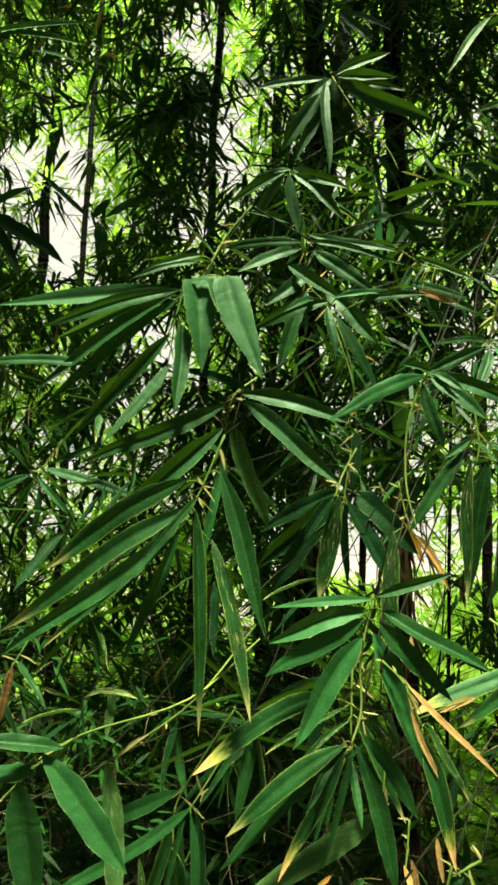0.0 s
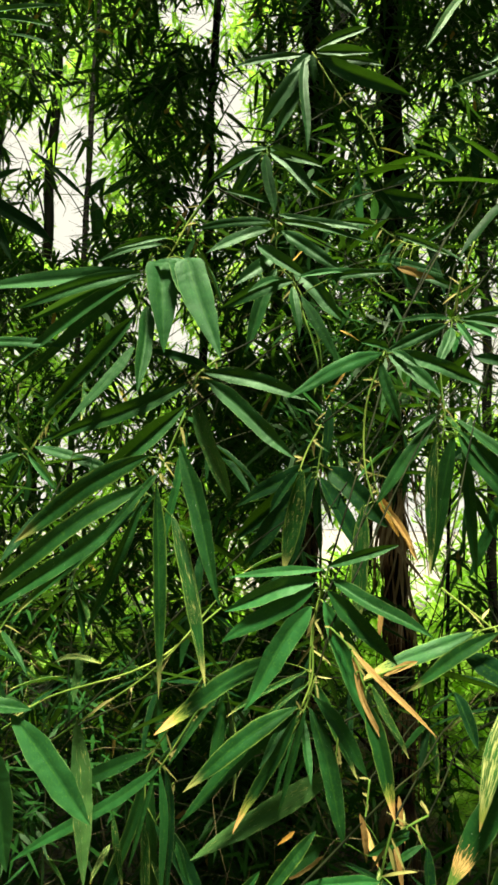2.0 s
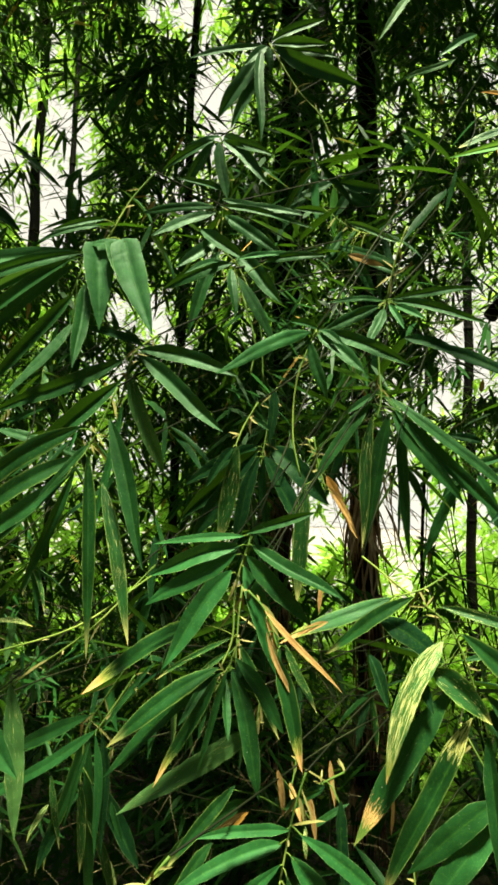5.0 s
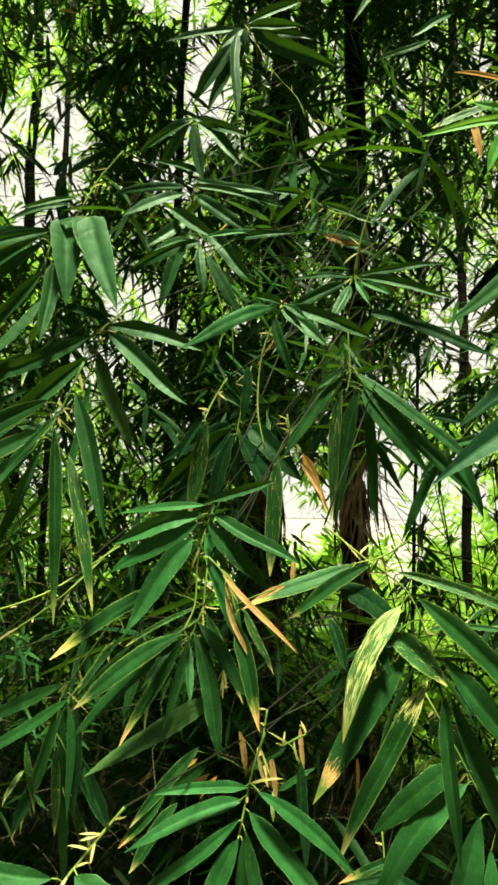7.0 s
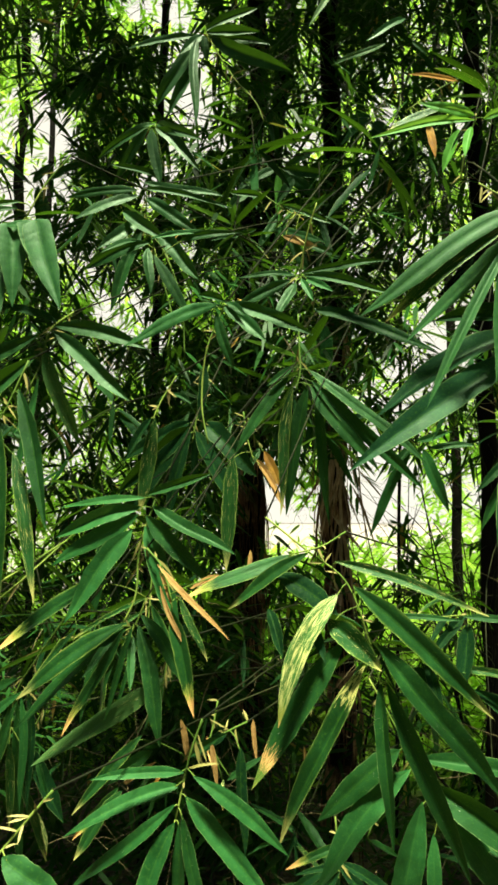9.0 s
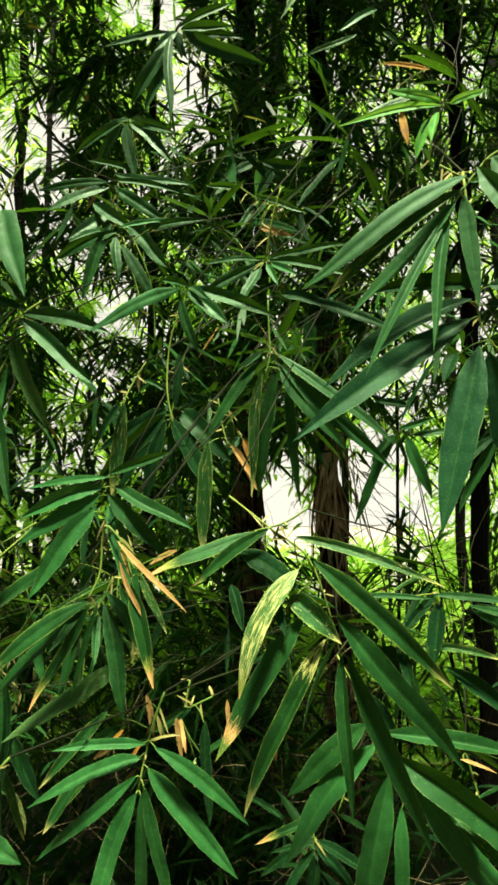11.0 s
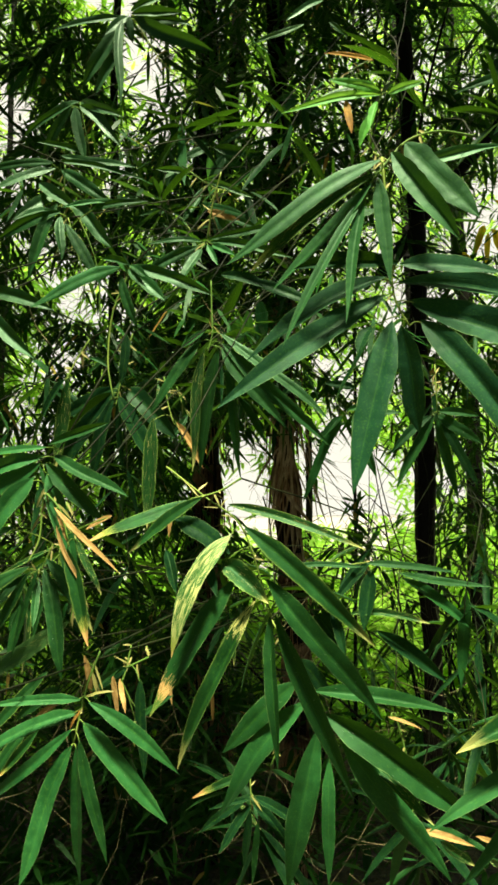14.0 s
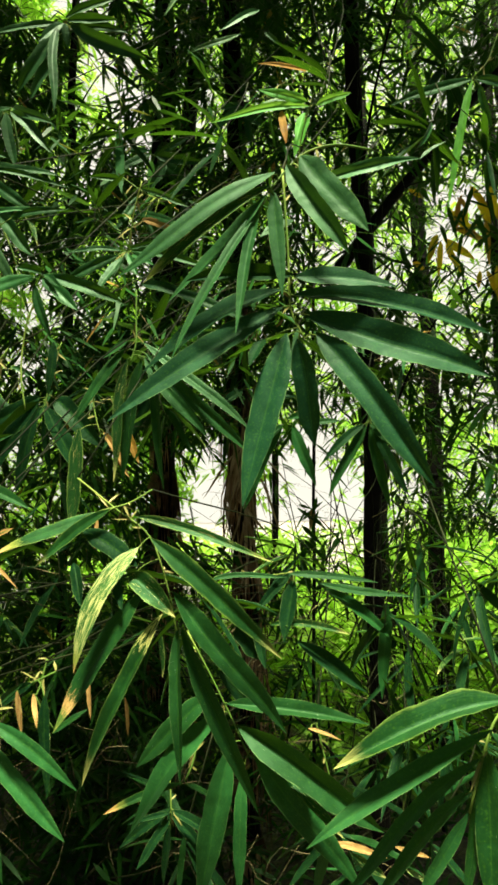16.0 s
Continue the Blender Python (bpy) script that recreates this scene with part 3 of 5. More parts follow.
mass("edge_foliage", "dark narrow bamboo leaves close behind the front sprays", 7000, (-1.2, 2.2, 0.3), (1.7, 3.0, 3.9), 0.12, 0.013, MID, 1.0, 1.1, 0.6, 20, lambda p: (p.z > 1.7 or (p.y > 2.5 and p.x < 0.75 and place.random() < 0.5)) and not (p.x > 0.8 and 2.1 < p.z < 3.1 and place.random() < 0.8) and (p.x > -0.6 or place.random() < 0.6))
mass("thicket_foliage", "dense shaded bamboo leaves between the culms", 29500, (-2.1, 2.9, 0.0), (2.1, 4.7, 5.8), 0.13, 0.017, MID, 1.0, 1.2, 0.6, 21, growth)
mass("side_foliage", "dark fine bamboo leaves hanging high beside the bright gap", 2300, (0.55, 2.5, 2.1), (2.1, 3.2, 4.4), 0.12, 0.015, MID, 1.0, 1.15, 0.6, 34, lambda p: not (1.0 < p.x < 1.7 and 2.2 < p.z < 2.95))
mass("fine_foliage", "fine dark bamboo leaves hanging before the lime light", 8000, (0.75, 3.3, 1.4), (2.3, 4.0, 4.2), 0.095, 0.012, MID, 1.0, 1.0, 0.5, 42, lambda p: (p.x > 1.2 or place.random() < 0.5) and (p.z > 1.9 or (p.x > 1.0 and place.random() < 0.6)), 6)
mass("olive_foliage", "small olive bamboo leaves with the light behind them", 900, (0.8, 3.4, 1.9), (2.3, 4.1, 3.8), 0.09, 0.013, FAR, 1.0, 1.0, 0.5, 43, None, 6)
mass("tangle_foliage", "tangle of small green bamboo leaves close behind the front sprays", 620, (0.08, 1.75, 1.85), (0.80, 2.25, 2.55), 0.08, 0.0095, LIT, 0.6, 1.1, 0.5, 35, None, 6)
mass("shrub_foliage", "small curled green leaves tangled near the ground", 420, (-0.85, 1.8, 0.95), (-0.2, 2.3, 1.5), 0.065, 0.008, LIT, 0.9, 1.0, 0.3, 36, None, 6)
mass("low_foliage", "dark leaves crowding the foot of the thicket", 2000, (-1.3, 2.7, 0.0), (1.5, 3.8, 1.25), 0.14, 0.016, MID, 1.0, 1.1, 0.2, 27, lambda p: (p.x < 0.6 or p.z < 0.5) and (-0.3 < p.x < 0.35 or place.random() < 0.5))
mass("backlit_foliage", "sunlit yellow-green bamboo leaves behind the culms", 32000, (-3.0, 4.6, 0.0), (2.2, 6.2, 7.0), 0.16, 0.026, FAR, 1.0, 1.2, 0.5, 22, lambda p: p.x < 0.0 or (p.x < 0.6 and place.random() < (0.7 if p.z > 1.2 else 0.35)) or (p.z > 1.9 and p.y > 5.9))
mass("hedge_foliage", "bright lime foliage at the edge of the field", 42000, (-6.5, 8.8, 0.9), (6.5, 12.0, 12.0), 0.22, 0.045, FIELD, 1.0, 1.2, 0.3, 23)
# unseen roof of leaves, added to keep sun and sky off the thicket's inside
mass("canopy_foliage", "unseen bamboo crown added overhead to block the sun", 15000, (-3.6, 0.6, 2.8), (2.6, 4.0, 6.0), 0.26, 0.05, MID, 0.4, 0, 0.5, 24, lambda p: p.z > 3.0 + max(0.0, p.y - 1.4) * 0.95 and p.y + 0.3 * p.z > 2.98 and p.y < (3.2 if p.x < 0.7 else 2.9))
# unseen leaves behind the camera, added to hold back low sky light
mass("rear_foliage", "unseen foliage added behind the camera to cut the front light", 9000, (-6.0, -6.0, 0.0), (6.0, -3.0, 6.0), 0.34, 0.08, MID, 0.6, 0, 0.5, 26)
mass("gap_foliage", "dark leaves hanging before the bright field", 420, (0.95, 2.9, 0.4), (2.4, 4.4, 1.9), 0.13, 0.016, MID, 1.0, 1.0, 0.5, 30, None, 5)
mass("near_undergrowth", "sunlit lime undergrowth glimpsed between the lower leaves", 5600, (-1.4, 4.5, 0.0), (3.0, 6.2, 0.8), 0.2, 0.035, FIELD, 0.9, 0.8, -0.2, 29, lambda p: p.x > 0.2 or (p.y > 4.8 and place.random() < 0.7))
mass("undergrowth", "lush bright undergrowth at the foot of the thicket", 11000, (-4.0, 5.6, 0.0), (4.6, 10.5, 1.15), 0.24, 0.045, FIELD, 0.8, 0.8, -0.3, 25, lambda p: p.x > 0.6 or p.y > 8.0)

mass("field_edge_foliage", "pale lime leaves glowing in the bright gap", 2000, (0.2, 7.4, 0.5), (3.2, 9.4, 2.6), 0.2, 0.036, FIELD, 1.6, 0.9, 0.5, 41, lambda p: (p.x > 1.2 or p.z < 1.35) and place.random() < (0.9 if p.x > 1.7 else 0.4), 5, 0.6)

# fine dead twigs tangled through the thicket
DEAD = bark_material("dead_twig", (0.02, 0.022, 0.010), (0.24, 0.20, 0.10), 0.8, 0.3)


def tangle(name, label, count, low, high, seed, material, keep):
    """Fine crooked twigs strewn through a block of space."""
    r = random.Random(seed)
    bm = bmesh.new()
    made = 0
    while made < count:
        a = Vector([r.uniform(p, q) for p, q in zip(low, high)])
        d = Vector((r.gauss(0, 1), r.gauss(0, 0.4), r.gauss(0.2, 0.8))).normalized() * r.uniform(0.10, 0.42)
        if not keep(a, a + d, r):
            made += 0.02
            continue
        kink = [Vector((r.gauss(0, 0.09), r.gauss(0, 0.06), r.gauss(0.04, 0.09))) * d.length for _ in range(3)]
        line = [a, a + d * 0.3 + kink[0], a + d * 0.62 + kink[1], a + d + kink[2]]
        tube(bm, smooth_line(line, 2), r.uniform(0.0007, 0.0015), 0.0004, 3)
        made += 1
    tagged(part(name, bm, material, None), label, "twigs", "", "stuff")


tangle("dead_twigs", "tangle of thin pale dead bamboo twigs", 900, (-1.3, 1.9, 0.3), (1.7, 3.4, 3.8), 31, DEAD,
       lambda a, b, r: (a.z < 1.6 or r.random() < 0.25) and not (in_opening(a, 0.8) and r.random() < 0.7) and not in_opening(b, 1.0))
tangle("sky_twigs", "fine dark crooked twigs standing against the bright sky", 420, (-1.9, 3.2, 1.0), (1.9, 4.8, 5.2), 33, BRANCH,
       lambda a, b, r: in_opening(a, 1.1) or in_opening(b, 1.1))

# ---- leafy sprays of the thicket's edge ----

s = spray((0.154, 1.880, 2.674), "fan of slim dark green bamboo leaves on a high twig")
twig(s, [(0.156, 1.916, 2.700), (0.220, 1.904, 2.580), (0.273, 1.892, 2.508), (0.295, 1.880, 2.451)])
leaf(s, (0.145, 1.886, 2.672), (-0.022, 1.875, 2.644), 0.023, "g")
leaf(s, (0.149, 1.891, 2.672), (0.048, 1.887, 2.499), 0.042, "g")
leaf(s, (0.139, 1.890, 2.648), (0.079, 1.883, 2.472), 0.031, "g")
leaf(s, (0.142, 1.879, 2.660), (0.142, 1.837, 2.418), 0.025, "g")
leaf(s, (0.157, 1.884, 2.670), (0.161, 1.896, 2.611), 0.023, "g")
leaf(s, (0.163, 1.871, 2.671), (0.281, 1.894, 2.737), 0.027, "g")
leaf(s, (0.165, 1.874, 2.668), (0.291, 1.865, 2.654), 0.031, "g")
leaf(s, (0.166, 1.882, 2.665), (0.311, 1.870, 2.622), 0.027, "g")
leaf(s, (0.175, 1.873, 2.653), (0.362, 1.836, 2.529), 0.040, "g")
leaf(s, (0.152, 1.890, 2.675), (0.106, 1.853, 2.604), 0.023, "g")

s = spray((0.067, 1.780, 2.400), "fan of dark green bamboo leaves below the top twig")
twig(s, [(0.066, 1.804, 2.414), (0.088, 1.792, 2.310), (0.100, 1.780, 2.245)])
leaf(s, (0.059, 1.772, 2.389), (-0.053, 1.785, 2.327), 0.023, "g")
leaf(s, (0.059, 1.771, 2.385), (-0.022, 1.787, 2.271), 0.025, "g")
leaf(s, (0.067, 1.771, 2.383), (0.085, 1.775, 2.259), 0.027, "g")
leaf(s, (0.075, 1.789, 2.405), (0.182, 1.735, 2.327), 0.027, "g")
leaf(s, (0.076, 1.773, 2.386), (0.180, 1.749, 2.274), 0.027, "g")
leaf(s, (0.070, 1.789, 2.405), (-0.016, 1.799, 2.382), 0.015, "g")
leaf(s, (0.088, 1.791, 2.283), (-0.014, 1.754, 2.300), 0.019, "g")

s = spray((0.101, 1.570, 2.149), "dense cluster of long green bamboo leaves on an arching twig")
twig(s, [(0.101, 1.618, 2.176), (0.106, 1.606, 2.095), (0.139, 1.594, 2.046), (0.175, 1.582, 1.952), (0.185, 1.570, 1.840)])
leaf(s, (0.096, 1.574, 2.151), (-0.032, 1.560, 2.137), 0.019, "g")
leaf(s, (0.096, 1.581, 2.144), (-0.006, 1.538, 2.087), 0.023, "g")
leaf(s, (0.106, 1.581, 2.168), (0.251, 1.570, 2.127), 0.018, "g")
leaf(s, (0.106, 1.565, 2.148), (0.268, 1.583, 2.115), 0.015, "g")
leaf(s, (0.115, 1.562, 2.130), (0.217, 1.548, 2.051), 0.026, "g")
leaf(s, (0.074, 1.560, 2.106), (0.158, 1.534, 2.037), 0.027, "g")
leaf(s, (0.134, 1.572, 2.070), (0.218, 1.545, 1.972), 0.031, "g")
leaf(s, (0.106, 1.574, 2.104), (0.043, 1.525, 2.023), 0.026, "g")
leaf(s, (0.106, 1.565, 2.068), (0.057, 1.547, 1.921), 0.027, "g")

s = spray((0.136, 1.500, 2.017), "cluster of broad green bamboo leaves with one bright leaf")
twig(s, [(0.137, 1.536, 2.026), (0.154, 1.524, 1.972), (0.175, 1.512, 1.898), (0.170, 1.500, 1.841)])
leaf(s, (0.138, 1.500, 2.022), (0.021, 1.508, 1.985), 0.029, "g")
leaf(s, (0.136, 1.500, 2.013), (0.146, 1.476, 1.927), 0.020, "g")
leaf(s, (0.149, 1.489, 1.996), (0.211, 1.501, 1.883), 0.023, "g")
leaf(s, (0.144, 1.489, 2.024), (0.245, 1.518, 2.046), 0.013, "l")
leaf(s, (0.188, 1.508, 2.027), (0.289, 1.504, 2.035), 0.017, "g")
leaf(s, (0.119, 1.507, 2.029), (0.070, 1.456, 1.992), 0.015, "g")

s = spray((-0.055, 1.390, 2.008), "spray of very broad green bamboo leaves on a yellow stem")
twig(s, [(0.024, 1.438, 2.146), (-0.011, 1.426, 2.093), (-0.040, 1.414, 2.030), (-0.061, 1.402, 2.009), (-0.073, 1.390, 1.960)])
leaf(s, (-0.046, 1.392, 2.017), (-0.030, 1.369, 1.878), 0.052, "t", 0.0, True)
leaf(s, (-0.016, 1.388, 2.016), (0.020, 1.362, 1.916), 0.050, "t", 0.0, True)
leaf(s, (-0.004, 1.379, 2.016), (0.049, 1.346, 1.864), 0.052, "t", 0.0, True)
leaf(s, (-0.077, 1.401, 2.007), (-0.313, 1.357, 1.970), 0.031, "t")
leaf(s, (-0.072, 1.396, 2.002), (-0.245, 1.358, 1.940), 0.024, "t")
leaf(s, (-0.076, 1.401, 1.998), (-0.247, 1.405, 1.941), 0.019, "l")
leaf(s, (-0.081, 1.387, 1.991), (-0.258, 1.367, 1.855), 0.024, "g")
leaf(s, (-0.075, 1.397, 1.990), (-0.258, 1.379, 1.831), 0.020, "g")
leaf(s, (-0.064, 1.396, 1.954), (-0.059, 1.352, 1.820), 0.026, "g")
leaf(s, (-0.082, 1.399, 1.941), (-0.208, 1.397, 1.799), 0.022, "g")
leaf(s, (-0.080, 1.401, 1.900), (-0.152, 1.347, 1.777), 0.019, "g")
leaf(s, (-0.174, 1.386, 1.894), (-0.327, 1.351, 1.888), 0.017, "t")
leaf(s, (-0.042, 1.400, 2.044), (-0.135, 1.385, 2.017), 0.012, "g")
leaf(s, (-0.038, 1.400, 2.055), (-0.108, 1.367, 2.026), 0.011, "g")
leaf(s, (-0.058, 1.385, 2.010), (0.012, 1.380, 2.007), 0.017, "t")

s = spray((0.006, 1.400, 1.849), "spray of long glossy green bamboo leaves drooping from a node")
twig(s, [(0.037, 1.436, 1.889), (0.005, 1.424, 1.858), (-0.003, 1.412, 1.805), (-0.014, 1.400, 1.765)])
leaf(s, (-0.000, 1.392, 1.842), (-0.190, 1.376, 1.755), 0.029, "g")
leaf(s, (-0.003, 1.392, 1.811), (-0.150, 1.360, 1.668), 0.031, "g")
leaf(s, (0.016, 1.412, 1.861), (0.164, 1.400, 1.819), 0.028, "g")
leaf(s, (0.022, 1.389, 1.848), (0.151, 1.365, 1.737), 0.028, "g")
leaf(s, (0.007, 1.401, 1.822), (0.055, 1.419, 1.677), 0.026, "s")
leaf(s, (0.029, 1.394, 1.861), (-0.072, 1.381, 1.889), 0.019, "d")
leaf(s, (-0.004, 1.408, 1.781), (-0.031, 1.394, 1.602), 0.014, "l")

s = spray((-0.024, 1.330, 1.715), "spray of long drooping bamboo leaves with yellowing edges")
twig(s, [(0.004, 1.354, 1.795), (-0.026, 1.342, 1.716), (-0.045, 1.330, 1.684)])
leaf(s, (-0.035, 1.328, 1.737), (-0.205, 1.315, 1.626), 0.031, "e")
leaf(s, (-0.036, 1.340, 1.701), (-0.246, 1.289, 1.559), 0.027, "e")
leaf(s, (-0.037, 1.330, 1.686), (-0.242, 1.287, 1.518), 0.027, "g")
leaf(s, (-0.049, 1.321, 1.667), (-0.208, 1.339, 1.526), 0.017, "e")
leaf(s, (-0.046, 1.341, 1.681), (-0.111, 1.333, 1.509), 0.017, "g")
leaf(s, (-0.028, 1.337, 1.701), (-0.014, 1.326, 1.438), 0.021, "e")
leaf(s, (0.003, 1.328, 1.748), (0.066, 1.292, 1.555), 0.028, "g")
leaf(s, (-0.007, 1.338, 1.664), (0.049, 1.295, 1.463), 0.022, "m")
leaf(s, (-0.024, 1.329, 1.715), (-0.084, 1.304, 1.633), 0.012, "g")

s = spray((0.174, 1.720, 1.759), "shaded spray of dark green bamboo leaves")
twig(s, [(0.196, 1.756, 1.871), (0.187, 1.744, 1.827), (0.176, 1.732, 1.760), (0.170, 1.720, 1.714)])
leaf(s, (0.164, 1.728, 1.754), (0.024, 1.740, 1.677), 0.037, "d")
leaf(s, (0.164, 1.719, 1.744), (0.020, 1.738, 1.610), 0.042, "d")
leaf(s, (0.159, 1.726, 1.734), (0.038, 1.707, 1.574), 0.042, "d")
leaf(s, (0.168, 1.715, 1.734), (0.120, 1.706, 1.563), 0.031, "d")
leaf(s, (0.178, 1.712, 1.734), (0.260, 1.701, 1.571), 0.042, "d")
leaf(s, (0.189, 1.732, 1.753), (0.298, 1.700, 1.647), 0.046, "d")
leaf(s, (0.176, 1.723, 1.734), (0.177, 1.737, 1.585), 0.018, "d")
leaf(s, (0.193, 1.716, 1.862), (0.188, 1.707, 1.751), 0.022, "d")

s = spray((0.270, 1.420, 1.892), "spray of green bamboo leaves on a pale hanging stem")
twig(s, [(0.272, 1.456, 1.901), (0.245, 1.444, 1.826), (0.240, 1.432, 1.743), (0.252, 1.420, 1.680)])
leaf(s, (0.265, 1.415, 1.887), (0.131, 1.381, 1.821), 0.025, "l")
leaf(s, (0.274, 1.429, 1.894), (0.406, 1.426, 1.838), 0.025, "g")
leaf(s, (0.274, 1.427, 1.887), (0.341, 1.398, 1.825), 0.025, "g")
leaf(s, (0.262, 1.425, 1.879), (0.288, 1.425, 1.789), 0.020, "g")
leaf(s, (0.274, 1.426, 1.895), (0.234, 1.418, 1.902), 0.016, "g")
leaf(s, (0.278, 1.425, 1.893), (0.310, 1.399, 1.864), 0.014, "g")

s = spray((0.382, 1.520, 1.964), "star-shaped spray of small green bamboo leaves")
twig(s, [(0.383, 1.544, 1.972), (0.396, 1.532, 2.035), (0.413, 1.520, 2.086)])
leaf(s, (0.377, 1.520, 1.964), (0.284, 1.493, 1.956), 0.011, "g")
leaf(s, (0.388, 1.525, 1.969), (0.532, 1.525, 1.982), 0.016, "g")
leaf(s, (0.391, 1.531, 1.967), (0.534, 1.494, 1.920), 0.020, "g")
leaf(s, (0.370, 1.522, 1.957), (0.274, 1.517, 1.913), 0.023, "g")
leaf(s, (0.377, 1.521, 1.952), (0.350, 1.476, 1.879), 0.021, "g")
leaf(s, (0.395, 1.524, 1.959), (0.438, 1.491, 1.926), 0.015, "l")
leaf(s, (0.386, 1.528, 1.961), (0.407, 1.505, 1.915), 0.013, "l")
leaf(s, (0.409, 1.527, 1.907), (0.508, 1.517, 1.871), 0.023, "d")
leaf(s, (0.448, 1.523, 1.896), (0.596, 1.498, 1.830), 0.024, "d")

s = spray((0.380, 1.600, 1.824), "fan of narrow green bamboo leaves with one streaked yellow leaf")
twig(s, [(0.377, 1.636, 1.934), (0.379, 1.624, 1.871), (0.381, 1.612, 1.827), (0.373, 1.600, 1.788)])
leaf(s, (0.362, 1.608, 1.816), (0.267, 1.603, 1.680), 0.026, "g")
leaf(s, (0.367, 1.608, 1.799), (0.343, 1.578, 1.574), 0.023, "m")
leaf(s, (0.394, 1.605, 1.798), (0.353, 1.612, 1.573), 0.032, "g")
leaf(s, (0.409, 1.611, 1.797), (0.430, 1.618, 1.556), 0.023, "g")
leaf(s, (0.399, 1.601, 1.797), (0.509, 1.589, 1.644), 0.032, "g")
leaf(s, (0.395, 1.608, 1.826), (0.585, 1.566, 1.652), 0.026, "g")
leaf(s, (0.401, 1.599, 1.805), (0.586, 1.616, 1.614), 0.030, "g")
leaf(s, (0.371, 1.605, 1.832), (0.323, 1.600, 1.797), 0.016, "g")
leaf(s, (0.194, 1.592, 1.767), (0.154, 1.602, 1.789), 0.012, "g")

s = spray((0.185, 1.320, 1.594), "spray of broad bright green bamboo leaves on a pale twig")
twig(s, [(0.191, 1.356, 1.598), (0.173, 1.344, 1.533), (0.172, 1.332, 1.473), (0.160, 1.320, 1.439)])
leaf(s, (0.185, 1.322, 1.599), (0.067, 1.326, 1.586), 0.015, "l")
leaf(s, (0.188, 1.318, 1.602), (0.275, 1.318, 1.630), 0.016, "g")
leaf(s, (0.179, 1.327, 1.587), (0.065, 1.316, 1.549), 0.027, "l")
leaf(s, (0.175, 1.325, 1.577), (0.063, 1.316, 1.508), 0.028, "l")
leaf(s, (0.171, 1.312, 1.557), (0.093, 1.277, 1.444), 0.032, "l")
leaf(s, (0.185, 1.324, 1.562), (0.238, 1.304, 1.422), 0.030, "l")
leaf(s, (0.195, 1.324, 1.588), (0.308, 1.289, 1.525), 0.022, "g")
leaf(s, (0.190, 1.309, 1.576), (0.271, 1.316, 1.489), 0.026, "g")

s = spray((0.164, 1.350, 1.437), "lower spray of drooping bamboo leaves with tan tips")
twig(s, [(0.176, 1.374, 1.463), (0.163, 1.362, 1.427), (0.148, 1.350, 1.399)])
leaf(s, (0.131, 1.343, 1.489), (-0.023, 1.336, 1.396), 0.030, "b")
leaf(s, (0.154, 1.341, 1.433), (0.021, 1.309, 1.340), 0.028, "e")
leaf(s, (0.157, 1.342, 1.426), (0.011, 1.326, 1.297), 0.024, "g")
leaf(s, (0.154, 1.339, 1.426), (0.082, 1.318, 1.291), 0.018, "b")
leaf(s, (0.164, 1.347, 1.430), (0.131, 1.335, 1.306), 0.010, "g")
leaf(s, (0.174, 1.352, 1.443), (0.240, 1.345, 1.355), 0.022, "g")
leaf(s, (0.168, 1.360, 1.428), (0.212, 1.320, 1.284), 0.026, "g")
leaf(s, (0.148, 1.348, 1.424), (0.109, 1.305, 1.370), 0.012, "g")
leaf(s, (0.141, 1.348, 1.418), (0.134, 1.323, 1.347), 0.010, "g")
leaf(s, (0.161, 1.358, 1.416), (0.171, 1.312, 1.353), 0.013, "g")

s = spray((0.226, 1.280, 1.501), "half-withered bamboo leaves with bright tan ends")
twig(s, [(0.193, 1.304, 1.534), (0.216, 1.292, 1.511), (0.232, 1.280, 1.470)])
leaf(s, (0.216, 1.269, 1.516), (0.306, 1.259, 1.427), 0.009, "x")
leaf(s, (0.219, 1.270, 1.491), (0.254, 1.275, 1.403), 0.007, "x")
leaf(s, (0.232, 1.276, 1.461), (0.264, 1.270, 1.336), 0.023, "b")
leaf(s, (0.239, 1.291, 1.474), (0.277, 1.273, 1.400), 0.012, "m")
leaf(s, (0.216, 1.278, 1.507), (0.232, 1.288, 1.462), 0.006, "x")
leaf(s, (0.290, 1.283, 1.503), (0.252, 1.288, 1.485), 0.009, "x")

s = spray((0.199, 1.380, 1.345), "long mottled bamboo leaf hanging low")
twig(s, [(0.206, 1.392, 1.401), (0.199, 1.380, 1.345)])
leaf(s, (0.201, 1.371, 1.352), (0.023, 1.359, 1.238), 0.032, "s")
leaf(s, (0.186, 1.382, 1.259), (0.123, 1.374, 1.212), 0.021, "g")
leaf(s, (0.143, 1.391, 1.211), (0.186, 1.397, 1.239), 0.011, "x")

s = spray((-0.177, 1.300, 1.411), "broad smooth green bamboo leaves on a pale low stem")
twig(s, [(-0.274, 1.336, 1.327), (-0.199, 1.324, 1.402), (-0.144, 1.312, 1.440), (-0.025, 1.320, 1.481), (0.05, 1.40, 1.54)])
leaf(s, (-0.187, 1.296, 1.421), (-0.082, 1.295, 1.302), 0.039, "t")
leaf(s, (-0.209, 1.288, 1.393), (-0.189, 1.313, 1.234), 0.045, "t")
leaf(s, (-0.164, 1.302, 1.426), (-0.260, 1.262, 1.437), 0.024, "g")
leaf(s, (-0.192, 1.291, 1.402), (-0.272, 1.295, 1.385), 0.027, "t")

